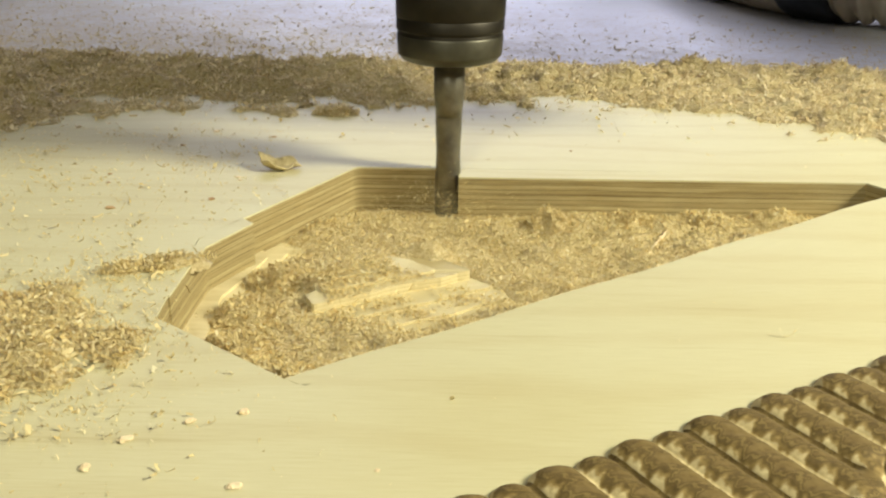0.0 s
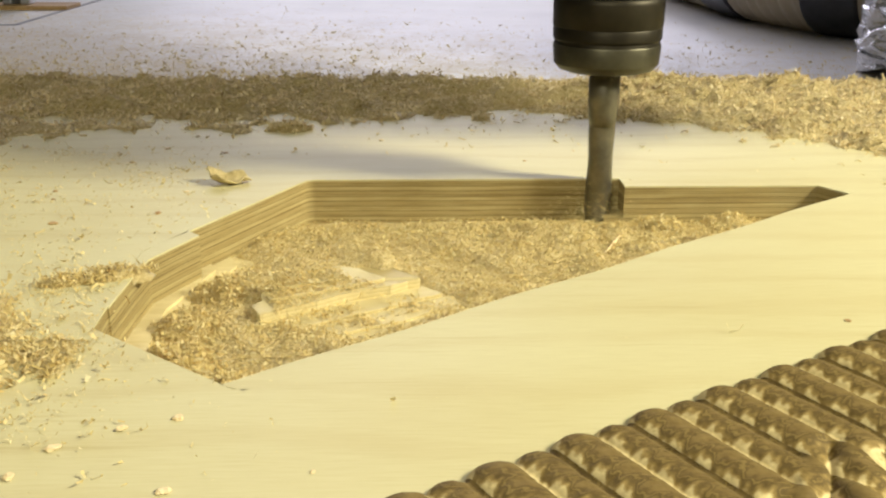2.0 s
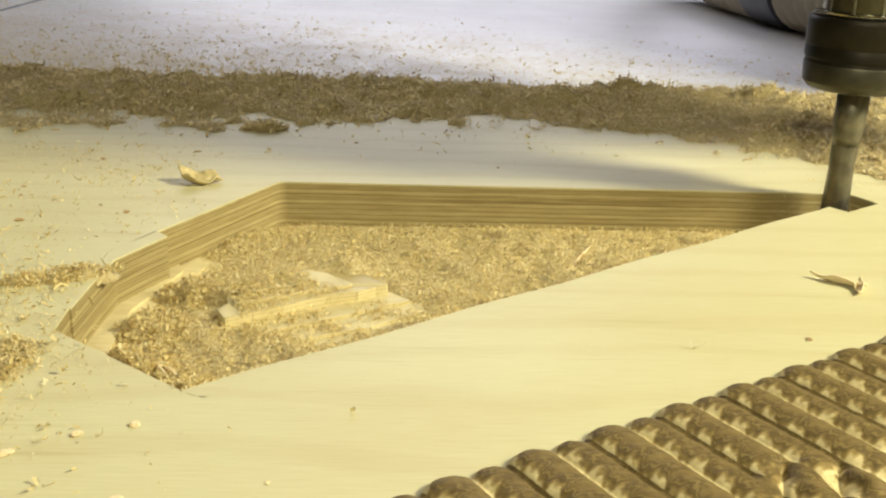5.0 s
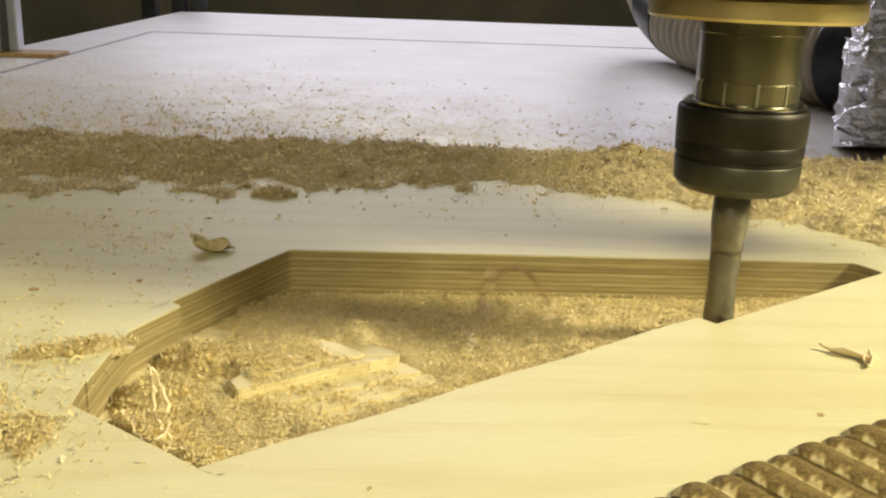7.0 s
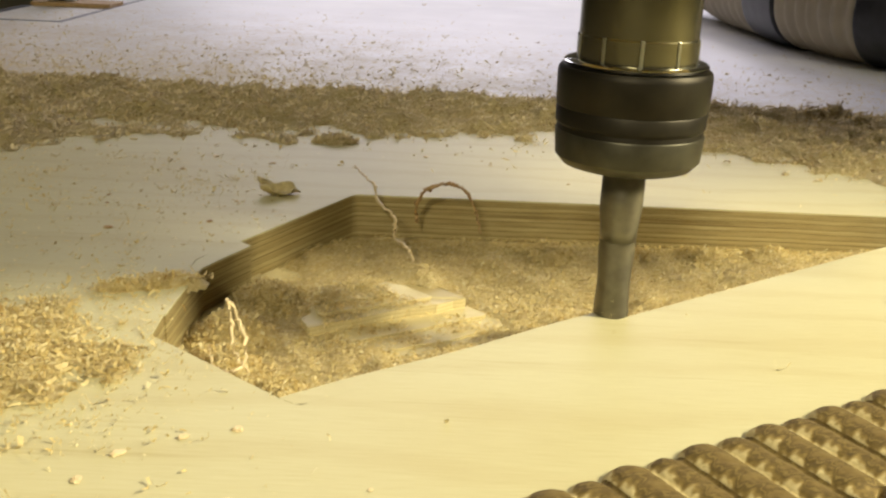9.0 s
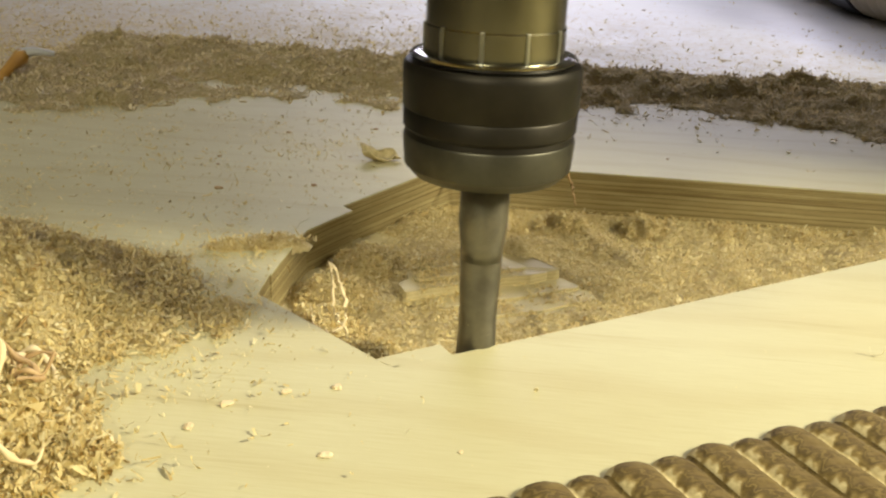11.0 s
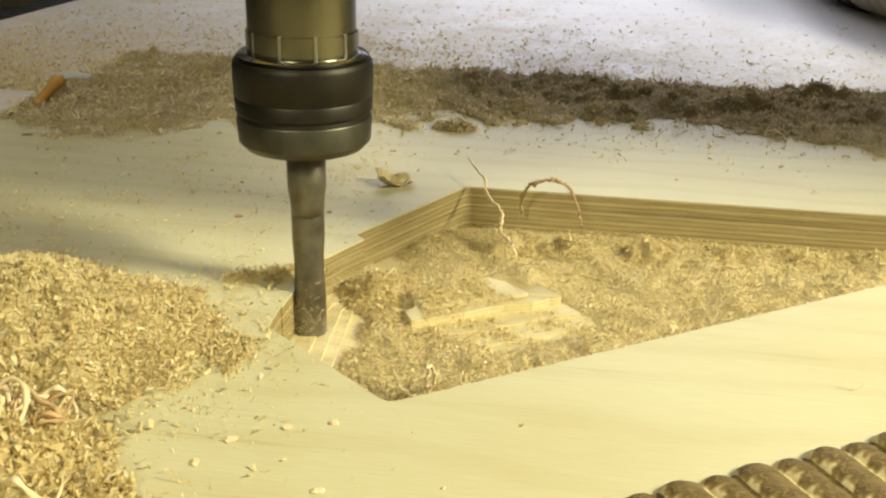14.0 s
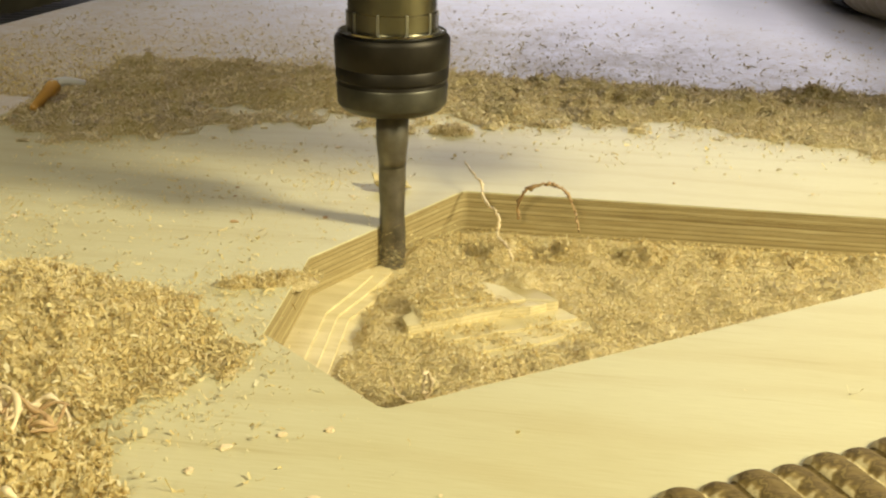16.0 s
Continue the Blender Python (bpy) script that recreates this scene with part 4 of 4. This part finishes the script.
def before_drift(g, n):
    """Crumbs blown forward off the drift, thinning out towards the pocket."""
    x, y = g.uniform(-0.06, 0.36, n * 3), 0.135 - g.exponential(0.030, n * 3)
    keep = (y > 0.012) & (g.uniform(0, 1, n * 3) < 0.25 + 0.6 * smooth(0.0, 0.6, vnoise(x, y, 0.03, 49)))
    return x[keep][:n], y[keep][:n]


BLOWN = scatter("blown_crumbs", "grey and pale wood crumbs blown over the panel before the drift", 2600, 75, before_drift, 0.0005, 0.0034, 0.0002, 0.6)
BLOWN.data.materials[0] = SHADED_CHIP
scatter("table_crumbs", "scattered wood crumbs on the white table", 60000, 72, on_bed, 0.0008, 0.0056, BED_Z + 0.0003)

flat_chip("veneer_splinter", -0.0305, -0.004, 0.016, 0.0105, 6, 0.0052, VENEER, "pale curled veneer splinter lying on the panel", 3)
heap("chip_clump", "small brownish clump of chips lying before the drift", -0.034, -0.002, 0.082, 0.106, lambda x, y: 0.0042 * smooth(1.0, 0.1, np.hypot((x + 0.018) / 0.013, (y - 0.094) / 0.007) + 0.2 * vnoise(x, y, 0.004, 67)) - 0.0003, 900, 0.0015, 67, 0.0008, 0.0042, 0.4, loose=SHADED_CHIP, packed=SHADED_DUST)
SPLINTERS = [flat_chip("veneer_splinter", 0.185, -0.103, 0.016, 0.0024, -35, 0.002, CREAM, "thin pale veneer splinter lying on the panel", 5)]
SPLINTERS.append(flat_chip("veneer_splinter", 0.1885, -0.108, 0.010, 0.002, 65, 0.002, CREAM, "thin pale veneer splinter lying on the panel", 6))
def on_island(g, n):
    """Crumbs caught on the island's steps, thick at its left end and back."""
    u, v = g.uniform(0.030, 0.102, n * 5), g.uniform(0.016, 0.082, n * 5)
    f = np.clip((v - 0.020) / 0.049, 0, 1)
    ok = (u > 0.029 + 0.016 * f ** 1.4) & (u < 0.102 - 0.028 * f ** 1.6)
    w = 0.25 + 0.9 * smooth(0.055, 0.035, u) + 0.9 * smooth(0.055, 0.075, v) + 0.5 * vnoise(u, v, 0.008, 57)
    ok &= g.uniform(0, 1, n * 5) < w
    u, v = u[ok][:n], v[ok][:n]
    U = (FRONT_B - FRONT_A).normalized()
    z = np.array([-0.0178, -0.0171, -0.0163, -0.0154, -0.0121, -0.0112, -0.0104])[np.searchsorted([0.037, 0.046, 0.055, 0.0635, 0.069, 0.075], v + 0.005 * (u - 0.03) / 0.07)] + 0.0003 + np.abs(g.normal(0, 0.0007, len(u)))
    return np.stack([FRONT_A.x + U.x * u - U.y * v, FRONT_A.y + U.y * u + U.x * v, z], 1)


gi = np.random.default_rng(58)
PI = on_island(gi, 9000)
VI, FI = flakes(PI, sizes(len(PI), 0.0004, 0.0022, 59), 0.6, 60)
stuff("island_crumbs", flake_mesh("island_crumbs", VI, FI, CHIP), "pale crumbs lying on the stepped island")
STAND = curl("standing_shaving", [(0.0, 0.0, 0.0), (-0.004, 0.001, 0.006), (-0.005, 0.004, 0.013), (-0.0065, 0.006, 0.018), (-0.003, 0.005, 0.012), (-0.001, 0.001, 0.004), (-0.004, -0.003, 0.001), (-0.010, 0.002, 0.001), (-0.012, 0.006, 0.004)], 0.0005, CREAM, "pale curled shaving standing up in the pocket")
STRAND = curl("strand_shaving", [(0.0, 0.0, 0.0), (-0.003, 0.008, 0.003), (-0.008, 0.020, 0.002), (-0.0085, 0.027, 0.008), (-0.016, 0.040, 0.011), (-0.0175, 0.046, 0.015), (-0.022, 0.055, 0.0165), (-0.028, 0.070, 0.0175)], 0.0006, CREAM, "thin pale strand of wood reaching over the pocket's edge", 110)
LOOP = curl("loop_shaving", [(-0.012, 0.006, 0.0), (-0.0125, 0.003, 0.008), (-0.009, 0.0, 0.015), (-0.001, -0.002, 0.0185), (0.006, -0.002, 0.0165), (0.0105, -0.001, 0.009), (0.0135, -0.003, -0.001)], 0.00075, TAN, "brown looped shaving standing in the chips", 80)
CRUMBS = [(-0.0822, -0.0556, 14), (-0.0190, -0.1983, 9), (-0.0355, -0.2165, 9), (-0.0781, 0.0304, 8), (-0.0043, -0.2221, 10), (0.0229, -0.2158, 4), (0.0908, 0.0306, 6), (-0.1674, -0.0661, 18), (0.1150, 0.0487, 5), (-0.0489, -0.0438, 10), (-0.0433, -0.0198, 6), (-0.1288, 0.0188, 5), (-0.0414, 0.0469, 9), (-0.0690, 0.0555, 12), (0.0273, 0.0712, 10), (-0.0953, -0.0146, 7), (-0.0306, -0.2058, 18), (-0.0081, -0.1939, 9), (-0.0924, -0.0257, 6), (-0.1260, 0.0194, 6), (-0.0448, -0.0163, 7), (0.1583, -0.1453, 7)]



def crumb(x, y, size, i):
    """A torn lump of wood fibre."""
    b = bmesh.new()
    bmesh.ops.create_icosphere(b, subdivisions=2, radius=size / 2)
    g = random.Random(i)
    for v in b.verts:
        v.co *= 1 + g.uniform(-0.38, 0.38)
        v.co.z = abs(v.co.z) * 0.45
        v.co.x *= 1.25
    dark = i % 3 == 0
    ob = tagged(part("wood_crumb", b, TAN if dark else CREAM, smooth=False), "torn brown crumb of wood on the panel" if dark else "torn pale crumb of wood on the panel", "wood crumb", "loose crumbs on the panel")
    ob.matrix_world = pose(x, y, 0.0001, 0, 0, 47 * i)


for i, (cx, cy, px_size) in enumerate(CRUMBS):
    crumb(cx, cy, min(px_size, 11) * 0.00023, i)
for i in range(26):
    g = np.random.default_rng(300 + i)
    cx, cy = -0.082 + g.normal(0, 0.013), -0.230 + g.normal(0, 0.011)
    z0 = float(near_heap(np.array([cx]), np.array([cy]))[0]) + 0.0012
    a, r, turns = g.uniform(0, 6.3), g.uniform(0.003, 0.0075), g.uniform(0.5, 1.2)
    pts = [(cx + r * math.cos(a + 2 * math.pi * turns * k / 9), cy + r * math.sin(a + 2 * math.pi * turns * k / 9), z0 + 0.0025 * math.sin(k * 0.8 + i) + 0.0006 * k * g.random()) for k in range(10)]
    b = tube(spline([Vector(p) for p in pts], 40), lambda t: 0.00065 * (0.4 + math.sin(math.pi * t) * 0.7) * (1 + 0.3 * math.sin(t * 41)), 6)
    part("curled_shaving", b, CREAM if i % 4 else TAN, NEAR)
amber = tagged(new("amber_scrap"), "torn amber plastic scrap with a white end", "plastic scrap")
amber.location = (0.004, 0.007, 0.0)
part("body", tube(spline([Vector(p) for p in ((-0.247, 0.074, 0.004), (-0.246, 0.086, 0.009), (-0.246, 0.096, 0.012))], 12), lambda t: 0.0022 + 0.0022 * t, 7), AMBER, amber)
part("tip", tube(spline([Vector(p) for p in ((-0.247, 0.095, 0.0125), (-0.241, 0.100, 0.014), (-0.232, 0.105, 0.0125))], 12), lambda t: 0.0036 - 0.0022 * t, 7), WHITE, amber, "white torn end")

# loose clumps that the cutter shifts
BACK = [drift("chip_drift", "low drift of wood chips inside the pocket", x, -0.026 + dy, 0.021, 0.017, 0.0085, 4200, 80 + i) for i, (x, dy) in enumerate(((0.020, -0.004), (0.048, -0.002), (0.078, 0.0), (0.108, 0.002), (0.138, 0.004), (0.166, 0.006)))]
WEST = [drift("chip_drift", "low drift of wood chips inside the pocket", x, y, 0.0165, 0.0165, 0.0070, 3400, 90 + i, 0.0, 0.0028, -0.0155) for i, (x, y) in enumerate(((-0.026, -0.136), (-0.027, -0.110), (-0.020, -0.083), (-0.008, -0.155), (0.006, -0.166)))]


def spray(seed, count, spread, up, lo=0.0003, hi=0.0014):
    g = np.random.default_rng(seed)
    a = g.uniform(0, 2 * np.pi, count)
    r = 0.004 + np.abs(g.normal(0, spread, count))
    z = FLOOR_Z + 0.004 + np.abs(g.normal(0, up, count)) * np.exp(-r * 20)
    V, F = flakes(np.stack([r * np.cos(a), r * np.sin(a), z], 1), sizes(count, lo, hi, seed), 0.0, seed)
    return stuff("flying_chips", flake_mesh("flying_chips", V, F, CHIP), "fine chips thrown up round the spinning cutter")


SPRAY = [spray(101, 700, 0.009, 0.008), spray(102, 420, 0.015, 0.012), spray(103, 6000, 0.017, 0.007, 0.0002, 0.0005)]

# seconds, place of the axis, lift of the cutter
TOOL_WAY = [(0, 0.0372, -0.0044, 0.0000), (0.5, 0.0568, -0.0044, 0.0000), (1, 0.0773, -0.0044, 0.0000), (1.5, 0.0975, -0.0044, 0.0000), (2, 0.1170, -0.0044, 0.0000), (2.5, 0.1375, -0.0044, 0.0000),
            (3, 0.1578, -0.0044, 0.0000), (3.5, 0.1780, -0.0045, 0.0000), (3.7, 0.1856, -0.0048, 0.0000), (4.6, 0.2190, -0.0060, 0.0000), (5.1, 0.2240, -0.0110, 0.0000), (5.5, 0.2110, -0.0240, 0.0000),
            (5.8, 0.2000, -0.0330, 0.0000), (6, 0.1910, -0.0400, 0.0000), (6.5, 0.1722, -0.0530, 0.0000), (7, 0.1548, -0.0670, 0.0000), (7.5, 0.1370, -0.0795, 0.0000), (8, 0.1203, -0.0915, 0.0000),
            (8.5, 0.1034, -0.1040, 0.0000), (9, 0.0863, -0.1165, 0.0000), (9.5, 0.0695, -0.1285, 0.0000), (10, 0.0545, -0.1395, 0.0000), (10.5, 0.0385, -0.1510, 0.0000), (11, 0.0220, -0.1628, 0.0000),
            (11.5, 0.0090, -0.1720, 0.0000), (12, -0.0010, -0.1722, 0.0), (12.3, -0.0090, -0.1656, 0.0), (12.5, -0.0145, -0.1610, 0.0), (13, -0.0285, -0.1490, 0.0), (13.4, -0.0345, -0.1420, 0.0),
            (14, -0.0364, -0.1160, 0.003), (14.5, -0.0375, -0.0960, 0.002), (15, -0.0303, -0.0740, 0.002), (15.5, -0.0290, -0.0610, 0.0015), (16, -0.0215, -0.0470, 0.001)]


def motions():
    walk(TOOL, [(t, pose(x, y, z)) for t, x, y, z in TOOL_WAY])
    for ob, t in LEDGES:
        t = round(max(0.2, t), 2)
        walk(ob, [(0, pose(0, 0, 0)), (t - 0.08, pose(0, 0, 0)), (t + 0.08, pose(0, 0, FLOOR_Z - 0.0006)), (16, pose(0, 0, FLOOR_Z - 0.0006))])
    # the thrown chips go with the cutter and tumble
    g = random.Random(5)
    for k, ob in enumerate(SPRAY):
        rows, turn, t, i = [], 0.0, 0.0, 0
        while t <= 16.001:
            j = max(n for n, r in enumerate(TOOL_WAY) if r[0] <= t + 1e-6)
            a, b = TOOL_WAY[j], TOOL_WAY[min(j + 1, len(TOOL_WAY) - 1)]
            f = (t - a[0]) / (b[0] - a[0]) if b[0] > a[0] else 0
            rows.append((t, pose(a[1] + (b[1] - a[1]) * f, a[2] + (b[2] - a[2]) * f, a[3] + (b[3] - a[3]) * f + 0.002 * math.sin(i * 1.7 + k), 0, 0, turn)))
            turn += 55 + 25 * g.random()
            t, i = round(t + 0.2, 3), i + 1
        walk(ob, rows)
    # drifts by the back wall are ploughed forward as the cutter passes, then thrown back from the front pass
    for ob in BACK:
        x, y, z = ob.location
        hit = max(0.0, (x - 0.037) / 0.0405)
        back = 7.0 + max(0.0, (0.155 - x) / 0.05)
        rows = [(0, pose(x, y, z))]
        if hit > 0.4:
            rows.append((round(hit - 0.3, 2), pose(x, y, z)))
        else:
            rows[0] = (0, pose(x + 0.006, y - 0.016, z - 0.005, 0, 0, 12))
        rows += [(round(hit + 0.5, 2), pose(x + 0.006, y - 0.016, z - 0.005, 0, 0, 12)), (round(back - 0.5, 2), pose(x + 0.006, y - 0.016, z - 0.005, 0, 0, 12)), (round(back + 0.7, 2), pose(x, y, z, 0, 0, 4)), (16, pose(x, y, z, 0, 0, 4))]
        walk(ob, rows)
    # drifts at the blunt end are swept off the wall when the cutter comes round
    for ob, t in zip(WEST, (13.4, 14.0, 14.8, 12.7, 12.2)):
        x, y, z = ob.location
        low, swept = pose(x + 0.003, y, z - 0.0022), pose(x + 0.027, y + 0.010, z - 0.0075, 0, 0, 20)
        walk(ob, [(0, low), (5, low), (7, pose(x, y, z)), (t - 0.5, pose(x, y, z)), (t + 0.3, swept), (16, swept)])
    # the heap beside the pocket creeps in as it is fed
    walk(LEFT, [(0, pose(-0.055, 0.012, -0.0035)), (3.7, pose(-0.05, 0.012, -0.003)), (8.5, pose(-0.022, 0.004, -0.002)), (12.3, pose(0, 0, 0)), (16, pose(0, 0, 0))])
    walk(NEAR, [(0, pose(-0.035, -0.01, 0)), (7, pose(-0.03, -0.01, 0)), (9.5, pose(-0.004, 0, 0)), (12.3, pose(0, 0, 0)), (16, pose(0, 0, 0))])
    # shavings: flung about by the cutter, then they stay
    walk(LOOP, [(0, pose(0.140, -0.062, -0.0175, -86, 0, 25)), (4.8, pose(0.140, -0.062, -0.0175, -86, 0, 25)), (5.8, pose(0.128, -0.062, -0.012, -50, 0, 25)), (6.8, pose(0.118, -0.068, -0.011, -50, 0, 25)), (7.3, pose(0.039, -0.013, -0.0085, 0, 0, 0)), (16, pose(0.037, -0.012, -0.0085, 0, 0, 0))])
    walk(STRAND, [(0, pose(0.090, -0.090, -0.0150, -14, 0, -50)), (6.8, pose(0.090, -0.090, -0.0150, -14, 0, -50)), (7.3, pose(0.026, -0.050, -0.0100)), (16, pose(0.026, -0.050, -0.0100))])
    walk(STAND, [(0, pose(-0.004, -0.150, -0.0172, -80, 0, 30)), (4.5, pose(-0.004, -0.150, -0.0172, -80, 0, 30)), (6, pose(-0.0149, -0.147, -0.009)), (12.2, pose(-0.0149, -0.147, -0.009)), (12.9, pose(0.010, -0.150, -0.0125, 60, 0, 30)), (16, pose(0.010, -0.150, -0.0125, 60, 0, 30))])
    # two splinters jump out of the pocket and land on the panel
    for ob, x, y, turn in zip(SPLINTERS, (0.185, 0.1885), (-0.103, -0.108), (-35, 65)):
        walk(ob, [(0, pose(0.130, -0.060, -0.0150, 0, 0, turn - 40)), (2.2, pose(0.130, -0.060, -0.0150, 0, 0, turn - 40)), (2.45, pose(0.155, -0.080, 0.012, 20, 0, turn - 20)), (2.7, pose(x, y, 0, 0, 0, turn)), (16, pose(x, y, 0, 0, 0, turn))])
    # crumbs at the drift's foot are blown forward late in the cut
    walk(BLOWN, [(0, pose(0.0, 0.098, 0)), (9.2, pose(0.0, 0.098, 0)), (12.2, pose(0, 0, 0)), (16, pose(0, 0, 0))])
    # the hose drags over the table with the carriage
    for h in HOSE_THINGS:
        walk(h, [(t, pose(dx, 0, 0)) for t, dx in ((0, -0.118), (1, -0.078), (2, -0.038), (3.5, 0.02), (5, 0.045), (6, 0.03), (7, 0.0), (8.5, -0.02), (10, -0.04), (12.5, -0.13), (16, -0.13))])


motions()
